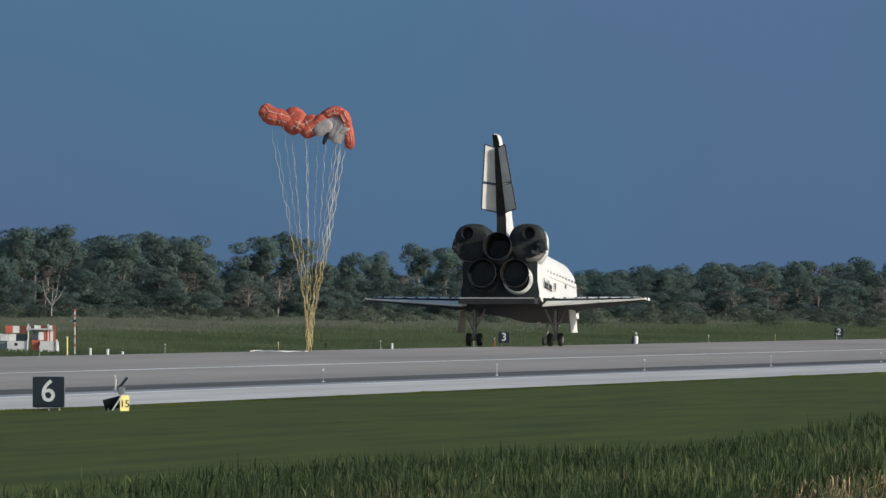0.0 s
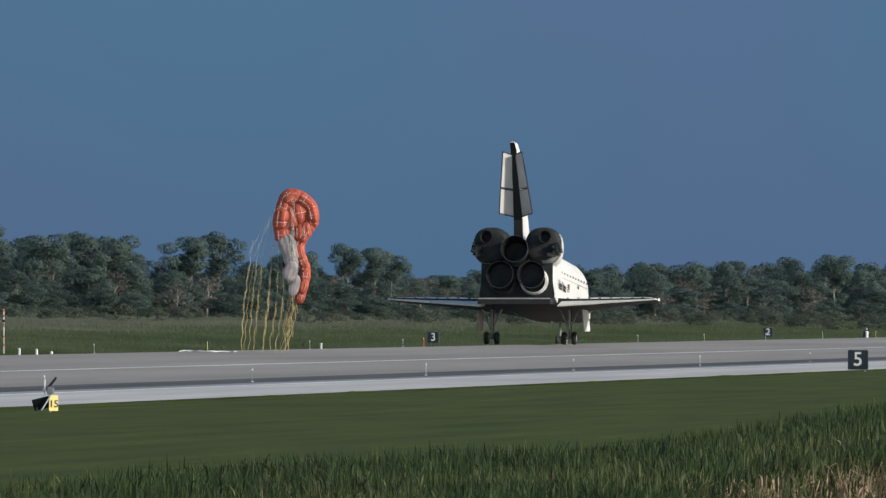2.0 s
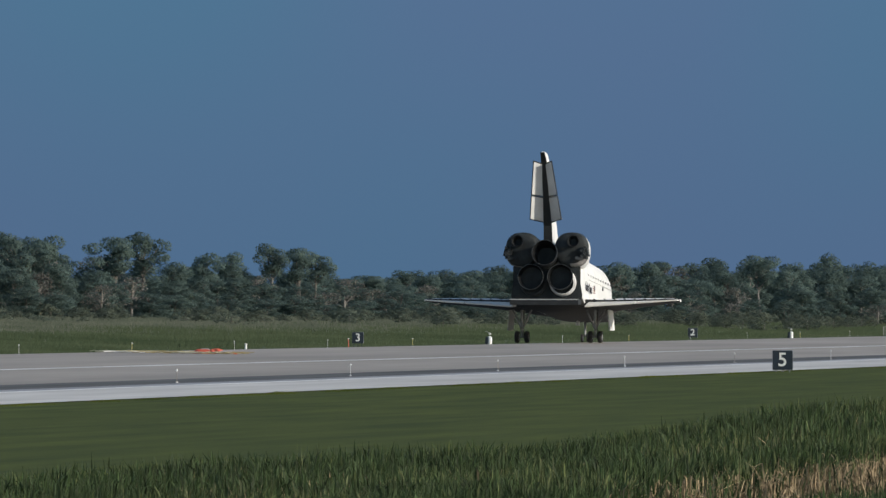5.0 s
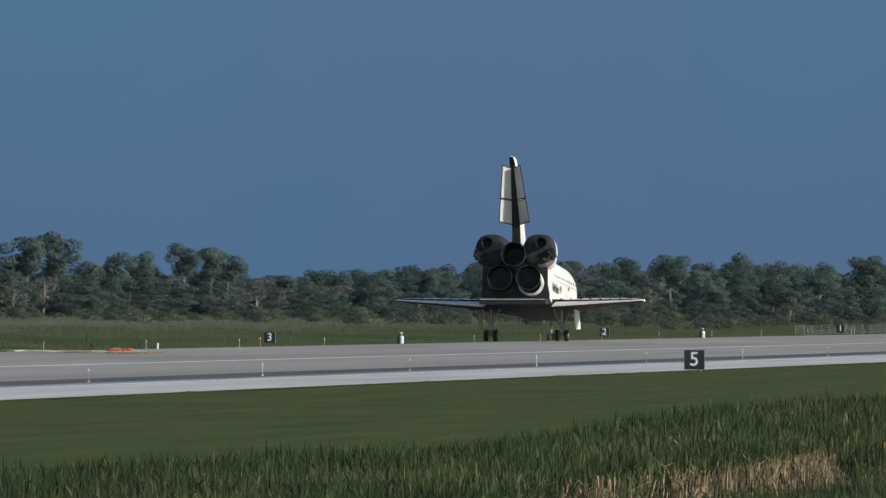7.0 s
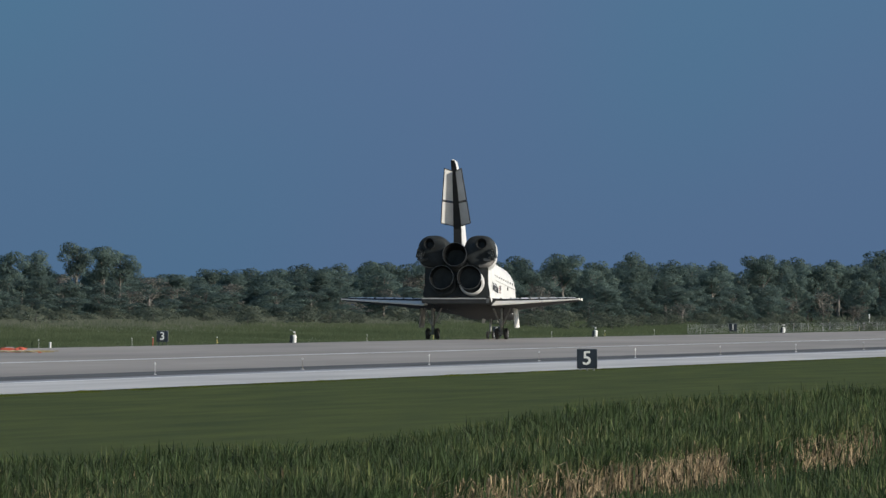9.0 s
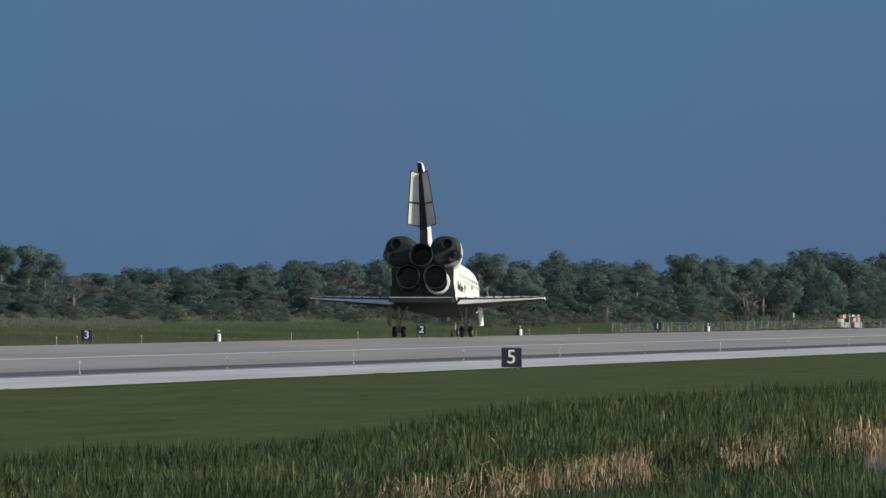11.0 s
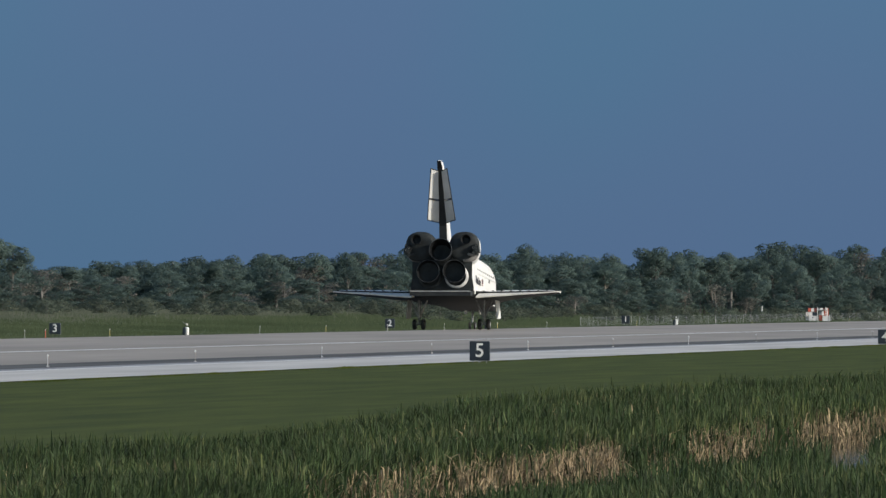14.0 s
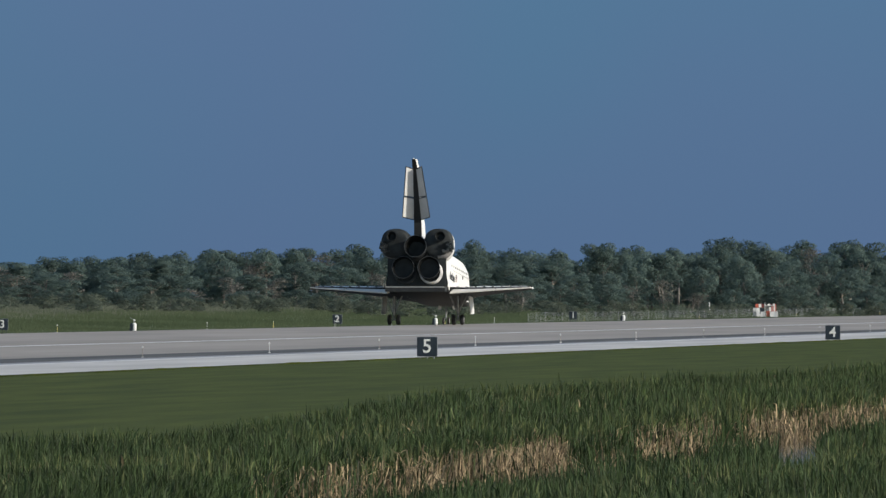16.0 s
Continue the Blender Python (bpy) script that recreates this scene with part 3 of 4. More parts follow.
def leaves_mesh(name, v, normals, mat, k=3):
    me = bpy.data.meshes.new(name)
    n = len(v) // k
    me.vertices.add(len(v))
    me.vertices.foreach_set("co", np.ascontiguousarray(v, dtype=np.float32).ravel())
    me.loops.add(n * k)
    me.loops.foreach_set("vertex_index", np.arange(n * k, dtype=np.int32))
    me.polygons.add(n)
    me.polygons.foreach_set("loop_start", np.arange(0, n * k, k, dtype=np.int32))
    me.update(calc_edges=True)
    me.materials.append(mat)
    round_normals(me, normals)
    return me


def round_normals(me, normals):
    """Leaves shade as the rounded clumps that they make up."""
    unit = normals / np.maximum(np.linalg.norm(normals, axis=1), 1e-6)[:, None]
    me.polygons.foreach_set("use_smooth", np.ones(len(me.polygons), bool))
    me.normals_split_custom_set_from_vertices(unit.astype(np.float32))


CROWN_NORMALS = {}


def tree(seed, height, spread, style):
    """style: pine (high flat crown), oak (broad and deep), bush."""
    rng = np.random.default_rng(seed)
    label = {"pine": "tall dark green pine with a bare trunk", "oak": "dense dark green broadleaf tree", "bush": "low rounded green shrub", "bare": "pale bare-branched winter tree"}[style]
    o = thing("shrub" if style == "bush" else "tree", label, "shrub" if style == "bush" else "tree", pose(0, -3000, -60), "shrubs" if style == "bush" else "trees of the far wood")
    base = {"pine": 0.62, "oak": 0.16, "bush": 0.1, "bare": 0.3}[style]
    lean = rng.normal(0, 0.04, 2) * height
    top = Vector((lean[0], lean[1], height * 0.9))
    bm = tube((0, 0, -0.3), top * 0.5, 0.02 * height, 0.014 * height, 8)
    bm = tube(top * 0.5, top, 0.014 * height, 0.004 * height, 8, bm)
    blobs = []
    n = {"pine": 14, "oak": 24, "bush": 7, "bare": 14}[style]
    for k in range(n):
        h = height * (base + (0.98 - base) * (k + rng.uniform(0, 1)) / n)
        a = rng.uniform(0, 2 * math.pi)
        prof = math.sin(math.pi * min(1, max(0.12, (h / height - base) / (1.02 - base)))) ** 0.6
        r = spread * prof * rng.uniform(0.2, 0.95)
        c = (r * math.cos(a), r * math.sin(a), h)
        foot = Vector((lean[0] * 0.5, lean[1] * 0.5, h * rng.uniform(0.6, 0.8)))
        bm = tube(foot, c, 0.007 * height, 0.002 * height, 5, bm)
        q = spread * (rng.uniform(0.24, 0.42) * (1.15 if style == "pine" else 1.0) if style != "bush" else rng.uniform(0.35, 0.55))
        blobs.append((c, (q, q, q * (0.62 if style == "pine" else 0.75))))
    part("trunk", bm, M["bark"], o)
    v, f = leaf_cloud(rng, blobs, {"pine": 105, "oak": 85, "bush": 110, "bare": 45}[style], 0.27 if style != "bush" else 0.2)
    CROWN_NORMALS[seed] = f
    o["seed"] = seed
    crown = new("crown", leaves_mesh("crown", v, f, {"bare": M["leaf_pale"], "bush": M["scrub"]}.get(style, M["leaf"])))
    crown.parent = o
    return o


def wood_point(u, back):
    """A place in the wood: u along its edge (0 near, 1 far), back: metres behind the edge."""
    return (-372 + 150 * u - back * 0.8, 1850 + 960 * u + back * 0.6)


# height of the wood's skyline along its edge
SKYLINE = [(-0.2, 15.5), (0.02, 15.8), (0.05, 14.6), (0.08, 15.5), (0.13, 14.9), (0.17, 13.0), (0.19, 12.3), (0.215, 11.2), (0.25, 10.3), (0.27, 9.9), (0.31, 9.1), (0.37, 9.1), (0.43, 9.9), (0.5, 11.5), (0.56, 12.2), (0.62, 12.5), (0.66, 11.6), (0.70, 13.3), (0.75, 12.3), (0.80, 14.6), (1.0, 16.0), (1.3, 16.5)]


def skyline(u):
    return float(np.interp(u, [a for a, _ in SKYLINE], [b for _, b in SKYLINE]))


def far_wood(trees):
    """The depth of the wood behind its edge: whole trees, too many to count, in one mesh."""
    co, turned, starts, corners, slots = [], [], [], [], []
    nv = nl = 0
    mats = [M["leaf"], M["bark"]]
    for src, m in trees:
        for c in src.children:
            me = c.data
            v = np.empty(len(me.vertices) * 3, np.float32)
            me.vertices.foreach_get("co", v)
            r = np.array(m)
            co.append(v.reshape(-1, 3) @ r[:3, :3].T + r[:3, 3])
            if c.name.startswith("crown"):
                nrm = CROWN_NORMALS[src["seed"]]
            else:
                nrm = np.empty(len(me.vertices) * 3, np.float32)
                me.vertex_normals.foreach_get("vector", nrm)
                nrm = nrm.reshape(-1, 3)
            turned.append(nrm @ np.linalg.inv(r[:3, :3]))
            idx = np.empty(len(me.loops), np.int32)
            me.loops.foreach_get("vertex_index", idx)
            st = np.empty(len(me.polygons), np.int32)
            me.polygons.foreach_get("loop_start", st)
            corners.append(idx + nv)
            starts.append(st + nl)
            slots.append(np.full(len(st), 0 if c.name.startswith("crown") else 1, np.int32))
            nv += len(me.vertices)
            nl += len(me.loops)
    me = bpy.data.meshes.new("far_wood")
    me.vertices.add(nv)
    me.vertices.foreach_set("co", np.ascontiguousarray(np.concatenate(co), np.float32).ravel())
    me.loops.add(nl)
    me.loops.foreach_set("vertex_index", np.concatenate(corners))
    starts = np.concatenate(starts)
    me.polygons.add(len(starts))
    me.polygons.foreach_set("loop_start", starts)
    for mat in mats:
        me.materials.append(mat)
    me.polygons.foreach_set("material_index", np.concatenate(slots))
    me.update(calc_edges=True)
    round_normals(me, np.concatenate(turned))
    return tagged(new("far_wood", me), "dense dark green wood behind the wood's edge", "wood", kind="stuff")


def woods():
    rng = np.random.default_rng(5)
    deep = []
    kinds = {"pine": [tree(k, 15, 4.4, "pine") for k in (1, 2, 3)], "oak": [tree(k, 13, 4.6, "oak") for k in (4, 5, 6, 7)], "bare": [tree(k, 13, 3.6, "bare") for k in (8, 9)], "bush": [tree(k, 3.0, 2.2, "bush") for k in (10, 11, 12)]}
    size = {"pine": 15.0, "oak": 13.0, "bare": 13.0, "bush": 3.0}
    # the wood's edge, row behind row; trees stand evenly by the angle at which the runway sees them
    for row, (back, n, low) in enumerate(((-4, 64, 0.42), (2, 52, 0.66), (11, 52, 0.84), (20, 52, 0.97), (27, 50, 0.80), (34, 48, 1.01), (56, 56, 0.86), (44, 64, 0.80), (64, 60, 0.79))):
        for k in range(n):
            b = 0.215 - 0.147 * (k + rng.uniform(0.1, 0.9)) / n
            u = (372 - 1850 * b) / (150 + 960 * b)
            x, y = wood_point(u, back + rng.uniform(-4, 4))
            p = [0.4, 0.4, 0.2] if u < 0.35 else [0.25, 0.7, 0.05]
            if row < 2:
                p = [0.0, 0.8, 0.2]
            if row in (4, 6, 7, 8):
                p = [0.0, 1.0, 0.0]
            style = rng.choice(["pine", "oak", "bare"], p=p)
            src = kinds[style][rng.integers(len(kinds[style]))]
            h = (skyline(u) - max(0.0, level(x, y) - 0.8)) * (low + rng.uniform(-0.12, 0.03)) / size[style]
            wide = min(1.3, max(0.9, h)) * rng.uniform(1.0, 1.3) * ((1.25 if row > 6 else 1.0) if row else 0.85)
            m = pose(x, y, level(x, y) - 0.1, 0, 0, rng.uniform(0, 360)) @ Matrix.Diagonal((wide, wide, h, 1))
            if row < 4:
                copy_scaled(src, m)
            else:
                deep.append((src, m))
    far_wood(deep)
    for k in range(300):
        b = 0.215 - 0.147 * (k + rng.uniform(0, 1)) / 300
        u = (372 - 1850 * b) / (150 + 960 * b)
        x, y = wood_point(u, -8 - 75 * rng.uniform(0, 1) ** 1.6)
        src = kinds["bush"][rng.integers(3)]
        q = rng.uniform(0.3, 0.9)
        if y < 2460 and abs(-x / y - 0.0934) < 0.003:  # open ground before the far shelter
            continue
        copy_scaled(src, pose(x, y, level(x, y) - 0.1, 0, 0, rng.uniform(0, 360)) @ Matrix.Diagonal((q * 1.9, q * 1.9, q, 1)))
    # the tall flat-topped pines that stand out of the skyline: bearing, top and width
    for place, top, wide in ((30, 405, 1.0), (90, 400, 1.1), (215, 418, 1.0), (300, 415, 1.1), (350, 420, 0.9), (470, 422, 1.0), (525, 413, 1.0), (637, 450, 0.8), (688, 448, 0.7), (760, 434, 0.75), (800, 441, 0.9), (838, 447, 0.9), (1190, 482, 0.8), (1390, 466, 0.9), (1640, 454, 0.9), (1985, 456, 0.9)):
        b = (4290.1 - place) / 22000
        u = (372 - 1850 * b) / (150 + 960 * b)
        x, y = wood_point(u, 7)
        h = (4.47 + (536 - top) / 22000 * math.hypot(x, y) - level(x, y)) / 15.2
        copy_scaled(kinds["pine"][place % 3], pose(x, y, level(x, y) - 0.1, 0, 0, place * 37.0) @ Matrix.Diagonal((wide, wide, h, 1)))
    for group in kinds.values():
        for o in group:
            for c in list(o.children_recursive):
                bpy.data.objects.remove(c)
            bpy.data.objects.remove(o)


def copy_scaled(src, m):
    o = copy_thing(src, m)
    o.matrix_basis = m
    return o


woods()


def dead_tree(x, y, height):
    """A forked, leafless trunk, bleached pale."""
    o = thing("dead_tree", "bleached pale dead tree with forked bare limbs", "tree", pose(x, y, level(x, y) - 0.1))
    rng = np.random.default_rng(31)
    part("trunk", tube((0, 0, -0.2), (0.1, 0, height * 0.45), 0.14, 0.1, 8), M["dead_bark"], o)
    for dx, top in ((-1.3, 0.95), (1.1, 1.0), (0.3, 0.85), (2.0, 0.8)):
        knee = Vector((dx * 0.7, 0, height * 0.62))
        bm = tube((0.1, 0, height * 0.4), knee, 0.1, 0.07, 7)
        tip = Vector((dx, 0.3, height * top))
        bm = tube(knee, tip, 0.07, 0.02, 6, bm)
        for k in range(3):
            p = knee.lerp(tip, 0.3 + 0.25 * k)
            bm = tube(p, p + Vector((rng.uniform(-0.9, 0.9), 0, rng.uniform(0.4, 1.0))), 0.04, 0.012, 5, bm)
        part("limb", bm, M["dead_bark"], o)
    return o


dead_tree(-349.0, 1806, 6.6)


# ---- reeds ----
def reeds(name, count, x0, x1, y0, y1, h0, h1, mat, label, seed, bend=0.42, width=0.02, keep=None, broken=0.0):
    """A bed of long leaves, each of three faces that taper and bend."""
    rng = np.random.default_rng(seed)
    x = rng.uniform(x0, x1, count)
    y = y0 + (y1 - y0) * rng.uniform(0, 1, count) ** 1.25
    if keep is not None:
        ok = keep(x, y, rng)
        x, y = x[ok], y[ok]
    n = len(x)
    tone = np.array([noise.noise((a * 0.22, b * 0.06, seed)) + 0.9 * noise.noise((a * 1.3, b * 0.9, seed + 4.0)) for a, b in zip(x, y)])
    h = rng.uniform(h0, h1, n) * (1 + 0.17 * tone) * np.interp(y, [180, 240, 300, 370, 430, 600], [0.62, 0.72, 0.80, 0.88, 1.0, 1.02])
    # the far bed's height rises and falls along the ditch
    h = np.where(x < -43, h / np.interp(y, [180, 240, 300, 370, 430, 600], [0.62, 0.72, 0.80, 0.88, 1.0, 1.02]) * np.interp(-50 * y / x, [240, 305, 330, 357, 372, 395, 420, 455, 546, 640], [0.74, 0.80, 0.70, 0.60, 0.70, 0.88, 1.02, 1.02, 0.94, 0.94]), h)
    z = np.interp(x, [p[0] for p in SECTION], [p[1] for p in SECTION])
    # stalks of a clump lean the same way
    a = rng.normal(0, 1.1, n) + np.floor(x * 1.7) * 2.4 + np.floor(y * 0.9) * 4.1
    out = np.stack([np.cos(a), np.sin(a), 0 * a], 1)
    turn = rng.uniform(0, 2 * np.pi, n)
    side = np.stack([np.cos(turn), np.sin(turn), 0 * a], 1)
    short = rng.uniform(0, 1, n) < 0.72
    reach = np.where(short, np.minimum(h, rng.uniform(0.35, 0.85, n)), h)
    foot = np.where(short, (h - reach) * rng.uniform(0.35, 1.0, n) ** 0.6, 0.0)
    h = reach
    base = np.stack([x, y, z - 0.05 + foot], 1)
    b = np.abs(rng.normal(0, bend, n))[:, None]
    up = np.array([0, 0, 1.0])
    w = (width * rng.uniform(0.5, 1.5, n))[:, None]
    hh = h[:, None]
    p1 = base + up * hh * 0.55 + out * hh * b * 0.25
    p2 = base + up * hh * (1 - 0.25 * b) + out * hh * b
    if broken:
        # snapped stalks hang over from a knee
        snap = rng.uniform(0, 1, n)[:, None] < broken
        knee = base + up * hh * rng.uniform(0.45, 0.85, n)[:, None] + out * hh * rng.uniform(0.0, 0.4, n)[:, None]
        tip = knee + out * hh * rng.uniform(0.2, 0.8, n)[:, None] + up * hh * rng.uniform(-0.5, 0.3, n)[:, None]
        p1, p2 = np.where(snap, knee, p1), np.where(snap, tip, p2)
    ob = new(name, leaf_strip_mesh(name, base, side, w, p1, p2, mat))
    return tagged(ob, label, "reeds", "", "stuff")


def leaf_strip_mesh(name, base, side, w, p1, p2, mat):
    n = len(base)
    v = np.stack([base - side * w, base + side * w, p1 + side * w * 0.9, p1 - side * w * 0.9, p2], 1).reshape(-1, 3)
    me = bpy.data.meshes.new(name)
    me.vertices.add(5 * n)
    me.vertices.foreach_set("co", v.astype(np.float32).ravel())
    k = np.arange(n)[:, None] * 5
    loops = np.concatenate([k + [0, 1, 2, 3], k + [3, 2, 4]], 1).astype(np.int32)
    me.loops.add(7 * n)
    me.loops.foreach_set("vertex_index", loops.ravel())
    me.polygons.add(2 * n)
    me.polygons.foreach_set("loop_start", (np.arange(n, dtype=np.int32)[:, None] * 7 + np.array([0, 4], np.int32)).ravel())
    me.update(calc_edges=True)
    me.materials.append(mat)
    return me


def off_pool(x, y, rng):
    """Leaves the small open pool free."""
    return (np.abs(x + 0.0908 * y) > 0.8 + 0.25 * np.sin(y * 0.3)) | (y < 352) | (y > 452)


# where dry reeds line the water, by the slope of the sight line from the near bank
DRY = [(0.085, 0.9), (0.0945, 0.9), (0.0955, 0.2), (0.0970, 0.2), (0.0980, 0.9), (0.1035, 0.8), (0.1045, 0.12), (0.1055, 0.5), (0.1068, 0.5), (0.1074, 0.05), (0.1088, 0.1), (0.1095, 1.0), (0.122, 0.95), (0.1235, 0.6), (0.131, 0.7), (0.1325, 0.3), (0.1335, 0.5), (0.136, 0.35), (0.138, 0.08), (0.145, 0.0), (0.2, 0.0)]


def dry_patch(x, y, rng):
    """Dry reeds stand in uneven patches, and only farther along the ditch."""
    there = np.interp(-x / y, [a for a, _ in DRY], [b for _, b in DRY])
    patch = np.array([noise.noise((a * 0.5, b * 0.08, 7.0)) for a, b in zip(x, y)])
    return rng.uniform(0, 1, len(x)) < there * np.clip(0.8 + 1.3 * patch, 0.1, 1.0)


def off_dry(x, y, rng):
    """Green leaves thin out where the dry reeds stand."""
    return rng.uniform(0, 1, len(x)) > 0.85 * np.interp(-x / y, [a for a, _ in DRY], [b for _, b in DRY])


reeds("cattail_bed", 230000, -49.5, -40.0, 200, 640, 1.45, 2.0, M["reed"], "tall dense green cattails along the ditch", 1)
reeds("cattail_bed", 60000, -49.8, -39.5, 200, 640, 1.3, 2.0, M["reed_light"], "yellowing cattail leaves along the ditch", 21)
reeds("cattail_bed", 25000, -33.5, -16, 190, 420, 1.2, 1.9, M["reed_light"], "yellowing cattail leaves on the near bank", 22, keep=off_pool)
reeds("cattail_bed", 44000, -51.5, -48.5, 200, 660, 1.0, 1.6, M["reed"], "shorter green cattails at the lawn's edge", 4)
reeds("dead_reeds", 18000, -49.0, -42.0, 220, 660, 1.1, 1.75, M["reed_dead"], "scattered dry stalks among the green cattails", 12, bend=0.5, width=0.02)
reeds("dead_reeds", 4000, -33.0, -16.0, 190, 420, 1.0, 1.6, M["reed_dead"], "scattered dry stalks on the near bank", 13, bend=0.5, width=0.02, keep=off_pool)
reeds("cattail_bed", 40000, -42.4, -38.0, 230, 660, 1.0, 1.75, M["reed"], "green cattails among the dry reeds", 14, keep=off_dry)
reeds("dead_reeds", 38000, -41.0, -38.0, 230, 660, 0.8, 1.6, M["reed_dead"], "dry tan broken reeds at the water's edge", 3, bend=0.7, width=0.017, keep=dry_patch, broken=0.75)
reeds("cattail_bed", 22000, -40.2, -38.4, 190, 290, 1.3, 1.9, M["reed"], "green cattails at the water's edge", 6)
reeds("dead_reeds", 12000, -38.4, -36.4, 240, 620, 0.7, 1.3, M["reed_dead"], "dry tan reeds standing in shallow water", 8, bend=0.6, width=0.02, keep=lambda x, y, rng: dry_patch(x, y, rng) & off_pool(x, y, rng), broken=0.6)
reeds("cattail_bed", 75000, -36.6, -27.5, 170, 600, 1.15, 1.85, M["reed"], "green cattails standing in the ditch water", 5, keep=off_pool)
reeds("cattail_bed", 66000, -28, -16, 190, 360, 1.3, 1.95, M["reed"], "tall dense green cattails on the near bank", 2)
strip("water", [-38.5, -27.2], 120, 760, 0.5, M["water"], "structure", "still dark water in the ditch", "water")


def grass_blades(name, x, y, h, width, mat, label, seed):
    """Upright tapering blades that lean a little, lit as the turf under them."""
    rng = np.random.default_rng(seed)
    n = len(x)
    z = np.interp(x, [q[0] for q in SECTION], [q[1] for q in SECTION]) - 0.00035 * np.maximum(0, y - 700)
    base = np.stack([x, y, z - 0.05], 1)
    turn = rng.uniform(-0.9, 0.9, n)
    side = np.stack([np.cos(turn), np.sin(turn), 0 * turn], 1)
    lean = rng.normal(0, 0.22, (n, 2)) * h[:, None]
    tip = base + np.stack([lean[:, 0], lean[:, 1], h], 1)
    w = (width * rng.uniform(0.5, 1.5, n))[:, None]
    mid = base * 0.45 + tip * 0.55
    me = leaf_strip_mesh(name, base, side, w, mid, tip, mat)
    nrm = np.repeat(np.stack([rng.normal(0.2, 0.12, n), rng.normal(-0.5, 0.1, n), rng.uniform(0.7, 1.0, n)], 1), 5, axis=0)
    round_normals(me, nrm)
    return tagged(new(name, me), label, "grass", "", "stuff")


def marsh():
    rng = np.random.default_rng(77)
    n = 190000
    b = rng.uniform(0.078, 0.206, n)
    x = -rng.uniform(223.5, 352, n)
    y = -x / b
    near = (y > 1080) & (y < 2800)
    x, y = x[near], y[near]
    tone = np.array([noise.noise((a * 0.05, c * 0.012, 3.0)) + 0.6 * noise.noise((a * 0.3, c * 0.05, 9.0)) for a, c in zip(x, y)])
    h = np.clip(0.45 + 0.5 * tone + 0.25 * rng.uniform(0, 1, len(x)), 0.15, 1.3) * np.interp(x, [-352, -300, -235, -224], [1.6, 1.15, 0.8, 0.35])
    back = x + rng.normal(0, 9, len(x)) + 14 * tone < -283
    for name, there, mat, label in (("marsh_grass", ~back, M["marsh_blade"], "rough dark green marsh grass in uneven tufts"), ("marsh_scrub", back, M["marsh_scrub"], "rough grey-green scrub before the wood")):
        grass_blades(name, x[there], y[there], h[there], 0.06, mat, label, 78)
    # the mown turf's ragged edge along the shoulder
    x = -98.75 + np.abs(rng.normal(0, 0.35, 16000))
    y = 380 + 1000 * rng.uniform(0, 1, 16000) ** 1.4
    tone = np.array([noise.noise((0.5, c * 0.12, 3.0)) for c in y])
    grass_blades("grass_edge", x, y, np.clip(0.07 + 0.14 * tone, 0.03, 0.25), 0.02, M["turf"], "ragged turf edge along the concrete shoulder", 79)


marsh()


# ---- runway lights and roadside equipment ----
def edge_light(x, y, label, mat_post, tall=0.62):
    o = thing("runway_light", label, "runway light", pose(x, y, level(x, y) + 0.02), "runway edge lights")
    part("base", tube((0, 0, 0), (0, 0, 0.04), 0.09, 0.07, 12), M["cabinet_paint"], o)
    part("post", tube((0, 0, 0.03), (0, 0, tall), 0.017, 0.015, 8), mat_post, o)
    part("lamp", spun([(0.0, 0.01), (0.0, 0.04), (0.06, 0.05), (0.10, 0.035), (0.12, 0.01)], 12, m=pose(0, 0, tall - 0.02, 90)), M["white_metal"], o, "white glass lamp head")
    return o


for k in range(-2, 24):
    edge_light(-112.2, 657.5 + 60.4 * k, "small runway edge light on a short post", M["cabinet_paint"] if k % 2 else M["runway"])
for k in range(-2, 22):
    edge_light(-208.0, 1193 + 60.96 * k, "far runway edge light on a short post", M["sign_yellow"] if k % 3 == 0 else M["cabinet_paint"], 0.8)


def floodlight(x, y):
    o = thing("floodlight", "white cylindrical floodlight with a black back and a wire arm", "floodlight", pose(x, y, level(x, y)), "floodlights by the runway")
    part("housing", tube((0.14, 0, 0.2), (0.14, 0, 1.0), 0.25, 0.28, 20), M["white_metal"], o)
    part("cap", spun([(0.0, 0.28), (0.1, 0.24), (0.18, 0.13), (0.2, 0.01)], 18, m=pose(0.14, 0, 1.0, 90)), M["white_metal"], o)
    part("head", box(0.3, 0.3, 0.26, pose(0.14, 0, 1.5), 0.08), M["white_metal"], o)
    part("back_panel", box(0.34, 0.6, 1.0, pose(-0.22, -0.1, 0.66, 0, 6, 0), 0.08), M["sign_black"], o)
    part("arm", tube((0.14, 0, 1.55), (-0.42, 0, 1.82), 0.03, 0.02, 8), M["grey_metal"], o)
    for dx in (-0.25, 0.3):
        part("foot", tube((dx, 0, -0.05), (dx, 0, 0.3), 0.05, 0.05, 8), M["grey_metal"], o)
    return o


for y in (1529, 1843, 2112):
    floodlight(-221.6, y)


